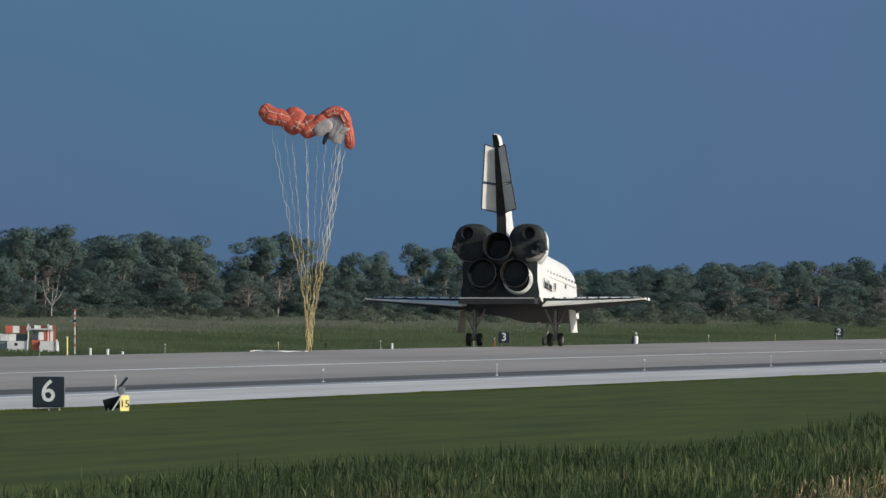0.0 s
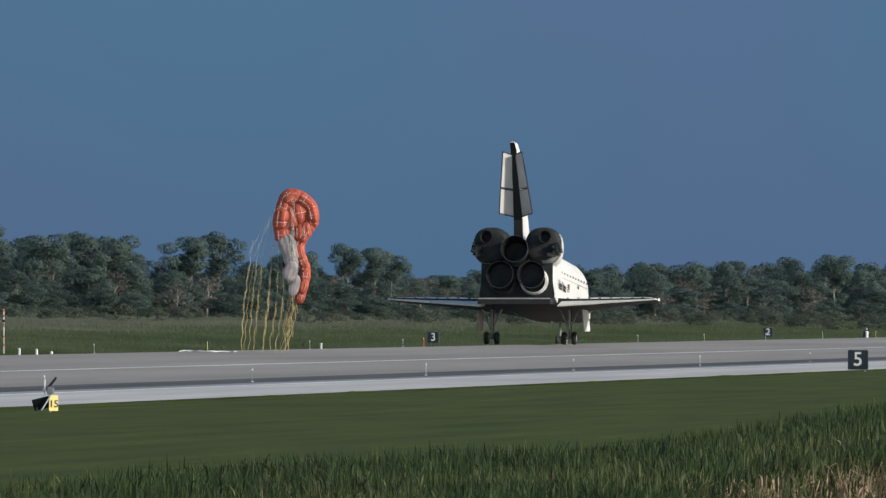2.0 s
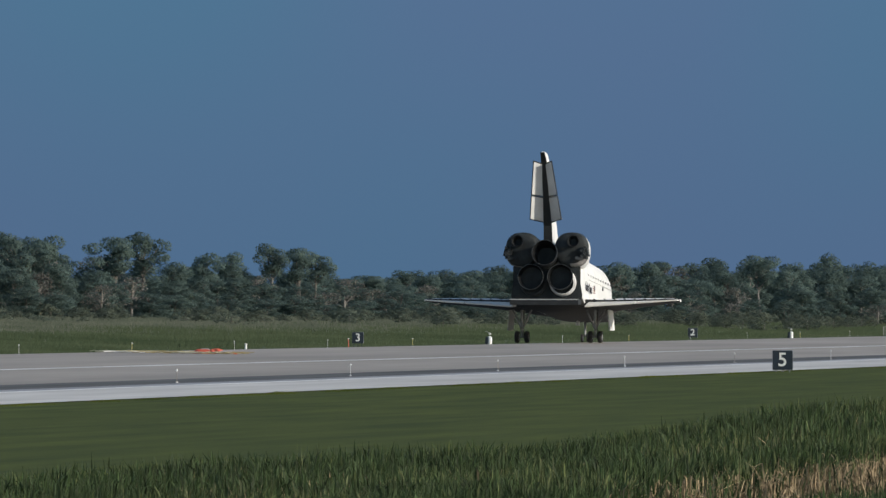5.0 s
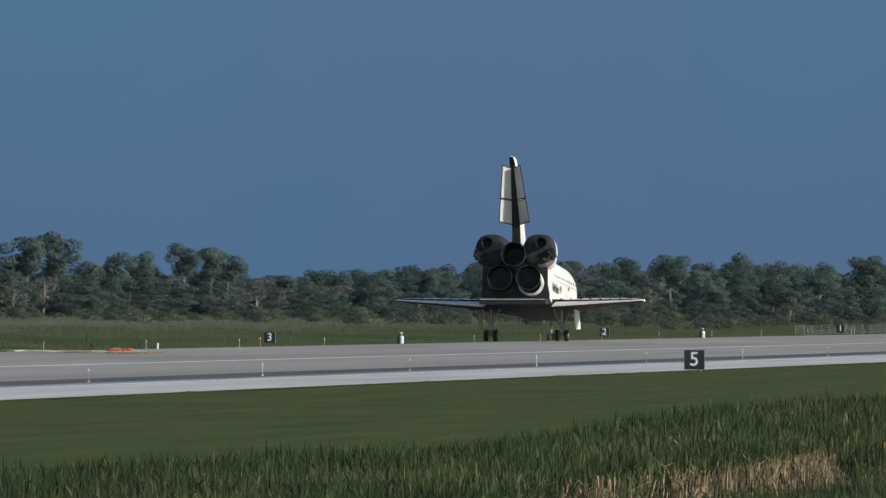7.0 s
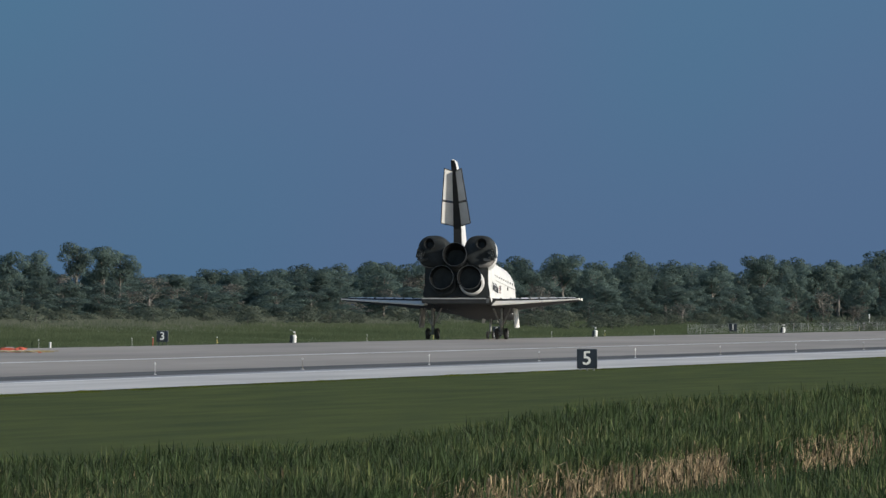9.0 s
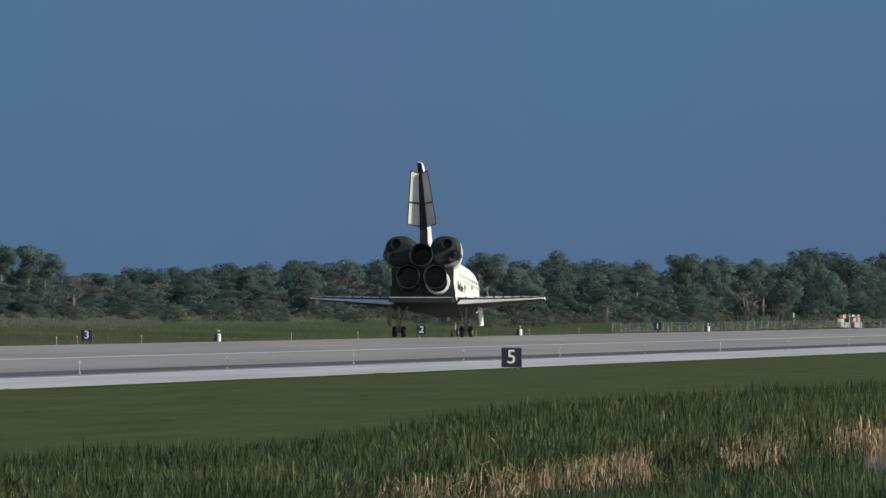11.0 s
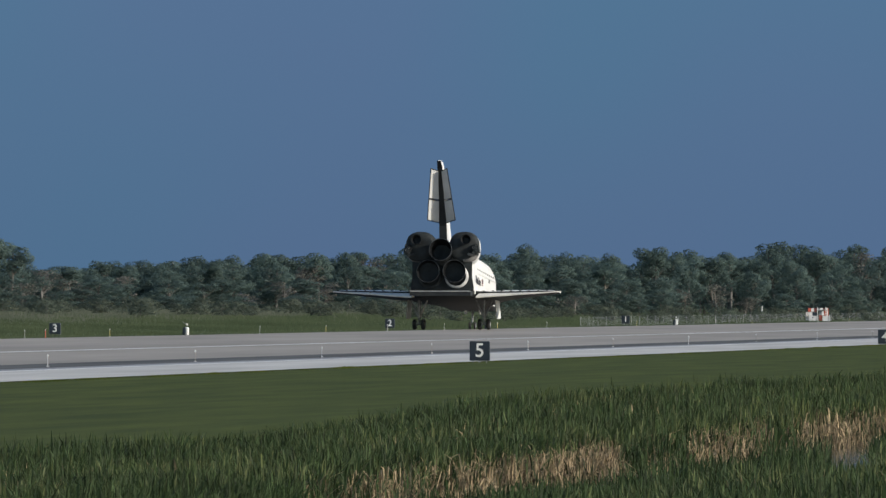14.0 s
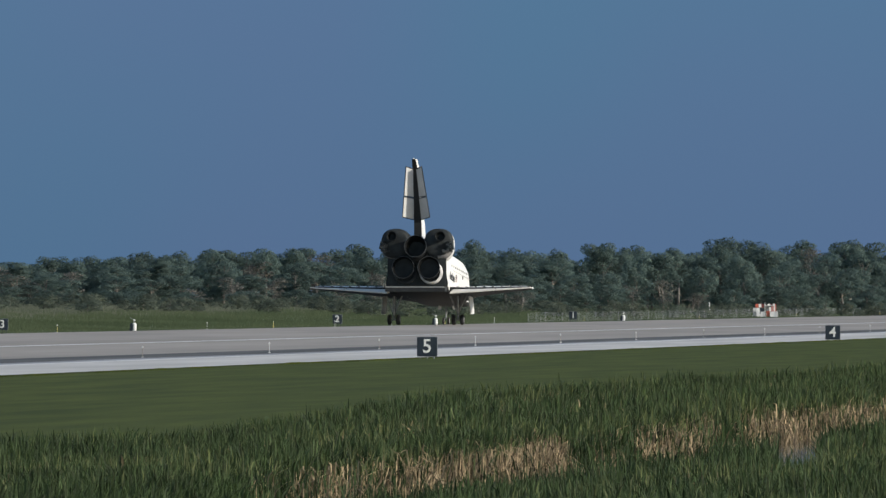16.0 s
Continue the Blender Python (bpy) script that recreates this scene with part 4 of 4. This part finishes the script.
def equipment_shelter(x, y, wide):
    """Pale cabinets and an open porch behind a low barrier of red and white boards."""
    o = thing("equipment_shelter", "red and white checked equipment shelter with pale cabinets", "shelter", pose(x, y, level(x, y), 0, 0, 8), "checked shelters")
    k = wide / 5.8

    def board(name, x0, x1, z0, z1, near, deep, mat, bevel=0.015, label=""):
        part(name, box((x1 - x0) * k, deep, z1 - z0, pose((x0 + x1) / 2 * k, near + deep / 2, (z0 + z1) / 2), bevel), M[mat], o, label)

    # upper barrier boards
    for x0, x1, z0, z1, mat in ((-2.40, -1.68, 1.95, 2.70, "red_paint"), (-1.66, -1.0, 2.0, 2.68, "white_metal"), (-0.98, -0.36, 1.95, 2.70, "dull_red"), (-0.30, 0.10, 2.2, 2.66, "cabinet_paint"), (0.45, 1.08, 2.42, 2.72, "white_metal"), (1.10, 1.62, 2.44, 2.70, "dull_red"), (1.90, 2.24, 2.28, 2.72, "white_metal"), (2.26, 2.52, 2.28, 2.70, "red_paint")):
        board("barrier_board", x0, x1, z0, z1, -0.75, 0.08, mat)
    # second row and the porch
    for x0, x1, z0, z1, mat in ((-2.9, -2.1, 1.2, 1.92, "cabinet_paint"), (-2.08, -1.36, 1.2, 1.9, "white_metal"), (-1.34, -0.2, 1.2, 1.85, "sign_black"), (0.85, 1.36, 1.25, 2.1, "white_metal"), (1.38, 2.0, 1.2, 2.28, "red_paint"), (2.02, 2.30, 1.2, 2.26, "white_metal"), (2.32, 2.52, 1.2, 2.26, "red_paint")):
        board("panel", x0, x1, z0, z1, -0.6, 0.1, mat)
    board("porch", 0.2, 0.84, 1.3, 2.3, 0.3, 0.1, "grey_metal")
    board("porch_front", 0.2, 1.0, 0.25, 1.3, -0.72, 0.12, "red_paint")
    board("roof", 0.05, 2.15, 2.30, 2.42, -0.9, 1.9, "cabinet_paint")
    for x0, x1 in ((-2.2, -0.22), (1.02, 2.85)):
        board("cabinet", x0, x1, 0.12, 1.18, -1.3, 1.0, "cabinet_paint", 0.04, "pale painted steel cabinet")
    board("cabinet", -2.9, -2.25, 0.2, 1.1, -0.9, 0.9, "grey_metal", 0.04, "dull grey steel cabinet")
    board("hatch", -1.45, -1.15, 0.75, 1.02, -1.33, 0.05, "sign_black")
    for x0 in (-0.25, 2.60):
        board("post", x0, x0 + 0.16, -0.1, 1.35, -1.42, 0.12, "white_metal")
    for x0, z1 in ((-0.20, 2.9), (1.75, 2.85)):
        board("beacon_stem", x0, x0 + 0.12, 1.2, z1, -0.66, 0.1, "white_metal")
    return o


equipment_shelter(-233.6, 1198, 5.8)
equipment_shelter(-227.8, 2440, 4.8)


def banded_mast(x, y):
    o = thing("mast", "thin mast painted in red and white bands", "mast", pose(x, y, level(x, y)))
    z = -0.05
    for k, tall in enumerate((0.9, 0.3, 0.55, 0.25, 0.8, 0.35, 0.6, 0.25, 0.35)):
        part("band", tube((0, 0, z), (0, 0, z + tall), 0.075, 0.07, 10), M["cabinet_paint"] if k % 2 == 0 else M["red_paint"], o)
        z += tall
    part("bracket", box(0.34, 0.2, 0.22, pose(0.02, -0.05, 3.35), 0.03), M["sign_black"], o)
    part("crossarm", tube((-0.45, 0, 3.3), (0.1, 0, 3.4), 0.03, 0.03, 6), M["white_metal"], o)
    part("lamp", spun([(0, 0.01), (0, 0.1), (0.15, 0.1), (0.22, 0.01)], 10, m=pose(0, 0, 4.28, 90)), M["red_paint"], o)
    return o


banded_mast(-225.7, 1180)


def bollard(x, y, h, r, mat, label, name="marker_post"):
    o = thing(name, label, "marker post", pose(x, y, level(x, y)), "marker posts")
    part("stem", tube((0, 0, -0.05), (0, 0, h), r, r * 0.85, 10), M[mat], o)
    part("cap", spun([(0, r * 1.1), (0.06, r * 1.1), (0.1, 0.01)], 10, m=pose(0, 0, h, 90)), M["white_metal"], o)
    return o


bollard(-225.1, 1173, 1.75, 0.09, "sign_yellow", "yellow steel marker post in grass")
for x, y, h in ((-221.7, 1167, 0.75), (-220.95, 1172, 0.6), (-221.0, 1180, 0.35), (-222.5, 1349, 0.7)):
    bollard(x, y, h, 0.14, "white_metal", "short white marker post in grass")
bollard(-221.8, 1417.5, 1.1, 0.06, "red_paint", "thin orange marker stake beside the runway")
bollard(-97.0, 1165, 0.7, 0.07, "grey_metal", "short grey marker post in grass")
bollard(-97.4, 1176, 0.5, 0.07, "grey_metal", "short grey marker post in grass")
bollard(-237.9, 2430, 2.8, 0.12, "white_metal", "tall white pole beyond the runway")


def taxi_marker():
    """The small yellow number board with a tilted black panel beside it."""
    o = thing("solar_marker", "yellow number board beside a tilted black solar panel on a post", "marker", pose(-93.9, 500.5, level(-93.9, 500.5)))
    part("board", box(0.40, 0.06, 0.64, pose(0.26, -0.1, 0.37, 0, 0, 32), 0.01), M["sign_yellow"], o, "yellow board")
    numeral("number", "15", 0.30, M["sign_black"], o, pose(0.281, -0.134, 0.33, 0, 0, 32))
    part("solar_panel", box(0.72, 0.05, 0.58, pose(-0.25, 0, 0.36, 38, 0, 18) @ pose(0, 0, 0, 0, -18, 0), 0.01), M["sign_black"], o, "tilted black panel")
    part("strut", box(0.06, 0.05, 0.72, pose(-0.02, -0.22, 0.38, 0, 33, 0), 0.01), M["white_metal"], o)
    part("post", tube((0.1, 0, -0.05), (0.1, 0, 1.05), 0.05, 0.04, 10), M["grey_metal"], o)
    part("bracket", box(0.26, 0.2, 0.3, pose(0.12, 0, 0.88), 0.03), M["gear_metal"], o)
    part("arm", tube((0.02, 0, 1.0), (0.36, 0, 1.42), 0.06, 0.05, 10), M["sign_black"], o)
    part("whip", tube((-0.13, 0, 0.75), (-0.10, 0, 1.36), 0.025, 0.02, 8), M["white_metal"], o)
    for dx in (-0.45, 0.1):
        part("leg", tube((dx, 0.1, -0.05), (dx, 0.05, 0.3), 0.03, 0.03, 8), M["grey_metal"], o)
    return o


taxi_marker()


def fence(x0, y0, x1, y1, n):
    o = thing("fence", "long pale grey wire mesh fence with thin posts", "fence", pose(0, 0, 0))
    a, b = Vector((x0, y0, level(x0, y0))), Vector((x1, y1, level(x1, y1)))
    for k in range(n + 1):
        p = a.lerp(b, k / n)
        part("post", tube(p, p + Vector((0, 0, 1.65)), 0.03, 0.03, 6), M["grey_metal"], o)
    wires = None
    for z in (0.15, 0.27, 0.39, 0.51, 0.63, 0.75, 0.87, 0.99, 1.11, 1.23, 1.35, 1.47, 1.6):
        wires = tube(a + Vector((0, 0, z)), b + Vector((0, 0, z)), 0.008, 0.008, 4, wires)
    tagged(part("wire", wires, M["grey_metal"], o), kind="stuff")
    return o


fence(-227, 2015, -231, 2720, 52)


# ---- drag parachute ----
M["tape"] = material("tape", (0.6, 0.42, 0.36), 0.8, spread=0.2, scale=0.9, fine=5, bump=0)
M["canopy"] = material("canopy_cloth", (0.44, 0.085, 0.05), 0.75, spread=0.35, scale=0.9, fine=5, bump=0.7)
M["canopy_inside"] = material("canopy_inside", (0.36, 0.32, 0.315), 0.8, spread=0.25, scale=0.9, fine=5, bump=0.35)
M["cord_pale"] = material("cord_pale", (0.55, 0.53, 0.42), 0.8, spread=0.3, scale=0.8, fine=5, bump=0)
M["cord"] = material("cord", (0.40, 0.32, 0.15), 0.8, spread=0.35, scale=0.8, fine=5, bump=0)
CHUTE_Y = 904.0


def chute_place(px, py, shift, drop=0.0, y=CHUTE_Y):
    """A place in the parachute's upright plane from a bearing and an elevation, both in 1/22000."""
    left = (4290.1 - px - shift) / 22000
    x = -y * math.tan(left)
    z = 4.47 + (536 + drop - py) / 22000 * math.hypot(x, y)
    return Vector((x, y, max(z, level(x, y) + 0.12)))


CHUTE_TIMES = (0.0, 0.5, 1.0, 1.5, 2.0, 2.5, 3.0, 3.5)
CHUTE_SHIFT = (0.0, 24.5, 62.7, 99.5, 125.5, 156.2, 168.4, 182.2)
# the band of cloth: ten places along it at each of those times, and its half width in metres
BAND = (
    ((472, 198), (480, 205), (495, 208), (513, 214), (545, 228), (568, 212), (590, 198), (608, 205), (616, 230), (619, 252)),
    ((482, 232), (490, 226), (505, 238), (522, 250), (546, 256), (565, 236), (588, 224), (606, 236), (612, 270), (615, 302)),
    ((502, 312), (488, 285), (495, 263), (521, 263), (548, 260), (572, 263), (587, 288), (589, 320), (585, 350), (581, 380)),
    ((502, 357), (495, 327), (505, 294), (531, 302), (554, 302), (571, 324), (569, 361), (553, 398), (552, 440), (552, 463)),
    ((500, 420), (499, 388), (510, 352), (530, 350), (548, 362), (554, 385), (540, 412), (530, 442), (541, 482), (531, 528)),
    ((460, 549), (467, 505), (480, 464), (492, 476), (510, 492), (522, 512), (509, 539), (502, 569), (499, 592), (499, 619)),
    ((455, 618), (457, 590), (466, 570), (485, 560), (495, 560), (501, 574), (490, 590), (488, 605), (495, 615), (500, 620)),
    ((428, 625), (434, 625), (440, 625), (446, 625), (452, 625), (458, 625), (464, 625), (470, 625), (477, 625), (484, 625)),
)
BAND_WIDTH = (0.58, 0.66, 0.60, 0.50, 0.42, 0.40, 0.38, 0.38, 0.38, 0.36)
# broad folds inside the band: half width, half length and way
FOLDS = [
    (0.95, 1.0, ((520, 214), (528, 250), (510, 296), (509, 358), (512, 385), (484, 492), (470, 585), (444, 625))),
    (0.78, 0.9, ((548, 224), (552, 252), (529, 288), (528, 318), (528, 378), (496, 532), (485, 597), (462, 625))),
    (0.55, 0.7, ((562, 222), (566, 246), (540, 284), (548, 312), (532, 412), (500, 560), (480, 608), (474, 625))),
]
LININGS = [
    (0.62, 0.9, ((582, 220), (584, 248), (559, 294), (543, 340), (510, 436), (476, 521), (474, 585), (436, 626))),
    (0.52, 0.9, ((592, 228), (594, 262), (570, 318), (546, 356), (514, 452), (476, 552), (478, 600), (450, 626))),
    (0.42, 0.85, ((600, 234), (602, 278), (574, 345), (536, 396), (517, 474), (482, 586), (472, 612), (462, 626))),
    (0.34, 0.8, ((604, 240), (606, 285), (577, 362), (541, 432), (521, 505), (490, 600), (478, 614), (468, 626))),
    (0.5, 0.75, ((572, 226), (574, 254), (548, 292), (532, 376), (514, 480), (489, 518), (480, 612), (474, 626))),
]
# one narrow black piece beside the linings
DARK_PIECE = [(0.15, 0.6, ((577, 243), (579, 282), (552, 340), (523, 392), (506, 475), (474, 580), (454, 612), (440, 627)))]


def fold(wide, half, seed, mat, parent, flat=0.6, tapes=False):
    """A rigid piece of draped cloth: a flattened, pleated sleeve along z, with pale tapes sewn on its front."""
    rings = []
    for i in range(15):
        c = -1 + 2 * i / 14
        r = max(0.03, (1 - abs(c) ** (7 if half < 0.55 else 3.0))) ** 0.5
        ring = []
        for q in range(30):
            a = 2 * math.pi * q / 30
            w = 1 + (0.09 * math.cos(5 * a + 0.25 * seed) if tapes else 0.15 * math.cos(9 * a + 0.6 * seed + 1.5 * c)) + (0.10 if tapes else 0.2) * noise.noise(Vector((math.cos(a) * 1.5, math.sin(a) * 1.5, c * 0.8 + seed * 0.45))) + 0.07 * noise.noise(Vector((math.cos(a) * 4, math.sin(a) * 4, c * 2.5 + seed * 1.3)))
            ring.append(Vector((wide * r * w * math.cos(a), wide * flat * r * w * math.sin(a), half * c)))
        rings.append(ring)
    ob = part("canopy_fold", loft(rings), mat, parent, smooth=70)
    if tapes:
        tape = None
        arc = [Vector((wide * 0.95 * math.cos(a), wide * flat * 1.04 * math.sin(a), 0)) for a in np.linspace(-2.6, -0.6, 8)]
        runs = [[arc[5] + Vector((0, 0, -half * 0.5)), arc[5], arc[5] + Vector((0, 0, half * 0.5))], [arc[2] + Vector((0, 0, -half * 0.5)), arc[2], arc[2] + Vector((0, 0, half * 0.5))]]
        if seed % 2 == 0:
            runs.append(arc)
        for run in runs:
            for p, q in zip(run, run[1:]):
                tape = tube(p, q, 0.025, 0.025, 5, tape)
        part("tape", tape, M["tape"], ob, "pale sewn tape")
    return ob


def spline(points, f):
    """A place on the smooth curve through the points, f from 0 to 1."""
    n = len(points) - 1
    i = min(n - 1, int(f * n))
    u = f * n - i
    p = [Vector((*points[min(n, max(0, i + d))], 0)) for d in (-1, 0, 1, 2)]
    return 0.5 * (2 * p[1] + (p[2] - p[0]) * u + (2 * p[0] - 5 * p[1] + 4 * p[2] - p[3]) * u * u + (3 * p[1] - p[0] - 3 * p[2] + p[3]) * u ** 3)


def parachute():
    o = thing("parachute", "collapsing orange and white drag parachute with tan cords", "parachute")
    moves = []

    def add(ob, rows):
        rows.append((16.0, rows[-1][1]))
        moves.append((ob, rows))

    count = 27
    for k in range(count):
        f = (k + 0.5) / count
        wide = float(np.interp(f, np.linspace(0, 1, 10), BAND_WIDTH))
        ob = fold(wide, 0.62, k, M["canopy"], o, 0.62, True)
        rows = []
        for j, (t, sh) in enumerate(zip(CHUTE_TIMES, CHUTE_SHIFT)):
            c, e0, e1 = spline(BAND[j], f), spline(BAND[j], max(0, f - 0.03)), spline(BAND[j], min(1, f + 0.03))
            p = chute_place(c.x, c.y, sh, y=CHUTE_Y + 0.12 * math.sin(k * 1.7))
            if j == 7:
                p.z = level(p.x, p.y) - wide * 0.45
            d = Vector((e1.x - e0.x, 0, e0.y - e1.y)).normalized()
            ax = Vector((0, 1, 0)).cross(d)
            way = Matrix((ax, Vector((0, 1, 0)), d)).transposed().to_quaternion()
            if rows and rows[-1][1].to_quaternion().rotation_difference(way).angle > 1.4:
                way = rows[-1][1].to_quaternion().slerp(way, 0.45)
            rows.append((t, Matrix.Translation(p) @ way.to_matrix().to_4x4()))
        add(ob, rows)
    for mat, table, near in ((M["canopy"], FOLDS, 0.12), (M["canopy_inside"], LININGS, -0.02), (M["black_tile"], DARK_PIECE, -0.3)):
        for k, (wide, half, way) in enumerate(table):
            ob = fold(wide, half, k * 3 + 1, mat, o, 0.5 if mat is M["canopy"] else 0.24, mat is M["canopy"])
            rows = []
            for j, (t, sh) in enumerate(zip(CHUTE_TIMES, CHUTE_SHIFT)):
                p = chute_place(*way[j], sh, y=CHUTE_Y + near - (0.26 if j in (4, 5) and mat is M["canopy_inside"] else 0) - 0.07 * k)
                lean = (60, 40, 8, -25, -12, 0, 20, 80)[j] * (1 if mat is M["canopy"] else 0.5) + 10 * (k - 1)
                if j == 7:
                    p.z = level(p.x, p.y) - wide * (0.8 if mat is M["canopy"] else 0.5)
                    lean = 85
                rows.append((t, Matrix.Translation(p) @ pose(0, 0, 0, 0, lean, 0)))
            add(ob, rows)
    # cords: rows of left and right ends (top, gather, foot) for each time
    FAN = [((476, 610, 232), (520, 574, 465), (536, 556, 530), (543, 549, 622)), ((480, 606, 268), (506, 572, 500), (520, 556, 575), (532, 548, 622)), ((474, 586, 305), (470, 556, 450), (474, 530, 618)), ((462, 558, 372), (446, 532, 520), (450, 512, 620)),
           ((490, 524, 366), (444, 522, 430), (428, 522, 540), (424, 508, 622)), ((418, 470, 613), (412, 480, 619), (412, 490, 625)), ((405, 455, 608), (395, 460, 618), (395, 470, 625)), ((262, 430, 625), (300, 440, 625), (330, 490, 625))]
    rng = np.random.default_rng(9)
    SPREAD = (0.0, 0.06, 0.2, 0.27, 0.33, 0.45, 0.5, 0.55, 0.66, 0.74, 0.9, 0.94, 0.96, 0.98, 1.0, 1.03)
    for k, f in enumerate(SPREAD):
        jit = rng.uniform(-1, 1, 5)
        for seg in range(6):
            L = 3.1
            rad = (0.017 if k % 3 else 0.026) * ((0.4 if f < 0.85 else 0.8) if seg < 3 else 0.9)
            wave = (0.01 + 0.03 * abs(jit[3])) * (1 if seg < 3 else 2.2)
            rings = []
            for s in range(10):
                c = Vector((wave * math.sin(s * (0.5 + 0.25 * jit[4]) + k * 2 + seg), 0.06 * math.cos(s * 1.6 + k), (s / 9 - 0.5) * L))
                rings.append([c + Vector((rad * math.cos(q), rad * math.sin(q), 0)) for q in (0, 1.57, 3.14, 4.71)])
            bm = loft(rings)
            ob = part("cord", bm, M["cord_pale"] if seg < 3 else M["cord"], o)
            rows = []
            for j, (t, sh) in enumerate(zip(CHUTE_TIMES, CHUTE_SHIFT)):
                chain = []
                for l, r, yy in FAN[j]:
                    chain.append(chute_place(l + (r - l) * f + 5 * jit[0], yy + (8 * jit[1] if yy < 600 else 0), sh, y=CHUTE_Y + 0.5 * jit[2]))
                s0, s1 = (seg + 0.02) / 6, (seg + 0.98) / 6

                lengths = [(p - q).length for p, q in zip(chain, chain[1:])]

                def at(s):
                    s *= sum(lengths)
                    for p, q, l in zip(chain, chain[1:], lengths):
                        if s <= l or q is chain[-1]:
                            return p.lerp(q, s / max(l, 1e-6))
                        s -= l
                a, b = at(s0), at(s1)
                d = a - b
                if d.length < 0.05:
                    d = Vector((0, 0, 1))
                if j >= 5 and d.length < L * 0.75:
                    # slack: the piece lies over to the side
                    flat = math.sqrt(L * L - min(L * L, d.z * d.z))
                    d = Vector((flat * (1 if (k + seg) % 2 else -1), 0.3 * jit[4], min(d.z, 0.12)))
                mid = (a + b) / 2
                e = abs(d.normalized().z) * L / 2
                mid.z = max(mid.z, level(mid.x, mid.y) + e + 0.08)
                way = d.to_track_quat("Z", "Y")
                if rows:
                    # turn the piece straight over, with no twist about its own length
                    was = rows[-1][1].to_quaternion()
                    way = (was @ Vector((0, 0, 1))).rotation_difference(d.normalized()) @ was
                if rows and rows[-1][1].to_quaternion().rotation_difference(way).angle > 1.5:
                    was = rows[-1][1].to_quaternion()
                    way = was.slerp(way, 1.45 / was.rotation_difference(way).angle)
                rows.append((t, Matrix.Translation(mid) @ way.to_matrix().to_4x4()))
            rows.append((16.0, rows[-1][1]))
            moves.append((ob, rows))
    return moves


CHUTE_MOVES = parachute()


def riser_strap():
    """The flat white strap that lies on the runway below the parachute."""
    bm = bmesh.new()
    rows = []
    for i in range(25):
        f = i / 24
        x, y = -159.7 + 4.1 * f, 904.5 + 0.25 * math.sin(f * 9)
        z = level(x, y) + 0.03 + 0.05 * abs(math.sin(f * 14))
        rows.append([Vector((x, y - 0.7, z)), Vector((x, y + 0.7, z)), Vector((x, y + 0.7, z + 0.07)), Vector((x, y - 0.7, z + 0.07))])
    tagged(part("riser_strap", loft(rows), M["white_metal"]), "flat white parachute strap lying on the concrete", "strap")


riser_strap()


# ---- birds ----
def bird(scale):
    o = thing("bird", "white bird flying low over the far wood", "bird", group="birds")
    bm = loft([[Vector((r * math.cos(q), y, r * 0.8 * math.sin(q))) for q in np.linspace(0, 2 * math.pi, 9)[:-1]] for y, r in ((-0.3, 0.02), (-0.2, 0.08), (0.0, 0.12), (0.18, 0.09), (0.3, 0.04), (0.42, 0.03), (0.5, 0.008))])
    bm.transform(Matrix.Scale(scale, 4))
    part("body", bm, M["white_metal"], o, smooth=60)
    for s in (-1, 1):
        bm = loft([[Vector((s * x, y0, z)), Vector((s * x, y0 - c * 0.4, z + 0.02)), Vector((s * x, y0 - c, z)), Vector((s * x, y0 - c * 0.4, z - 0.01))] for x, y0, c, z in ((0.06, 0.16, 0.3, 0.04), (0.22, 0.2, 0.3, 0.3), (0.36, 0.12, 0.26, 0.55), (0.45, 0.0, 0.1, 0.7))])
        bm.transform(Matrix.Scale(scale, 4))
        part("wing", bm, M["white_metal"], o)
    return o


BIRDS = [bird(0.9), bird(0.9)]

# ---- motions ----
ROLL = [(0, 1022.1), (1, 1047.6), (2, 1071.9), (3, 1095.0), (4, 1117.0), (5, 1138.0), (6, 1158.0), (7, 1177.1), (8, 1195.4), (9, 1212.8), (10, 1229.4), (11, 1245.1), (12, 1260.1), (13, 1274.1), (14, 1287.3), (15, 1299.6), (16, 1310.9)]


def motions():
    walk(SHUTTLE, [(t, pose(RX, y, level(RX, y + 10) + 0.02)) for t, y in ROLL])
    for k, ob in enumerate(BIRDS):
        rows = []
        for t, place, up in ((0, 2100, 505), (10.2, 1480, 490), (11.2, 1385, 458), (12.0, 1305, 446), (12.6, 1236, 454), (13.0, 1192, 456), (13.4, 1158, 464), (14.2, 1080, 490), (16.0, 920, 520)):
            b = (4290.1 - place + 58 * k) / 22000
            rows.append((t, pose(-2520 * math.sin(b), 2520 * math.cos(b), 4.47 + (536 - up - 8 * k) / 22000 * 2520, 0, 0, 80)))
        walk(ob, rows)
    for ob, rows in CHUTE_MOVES:
        walk(ob, rows)


motions()
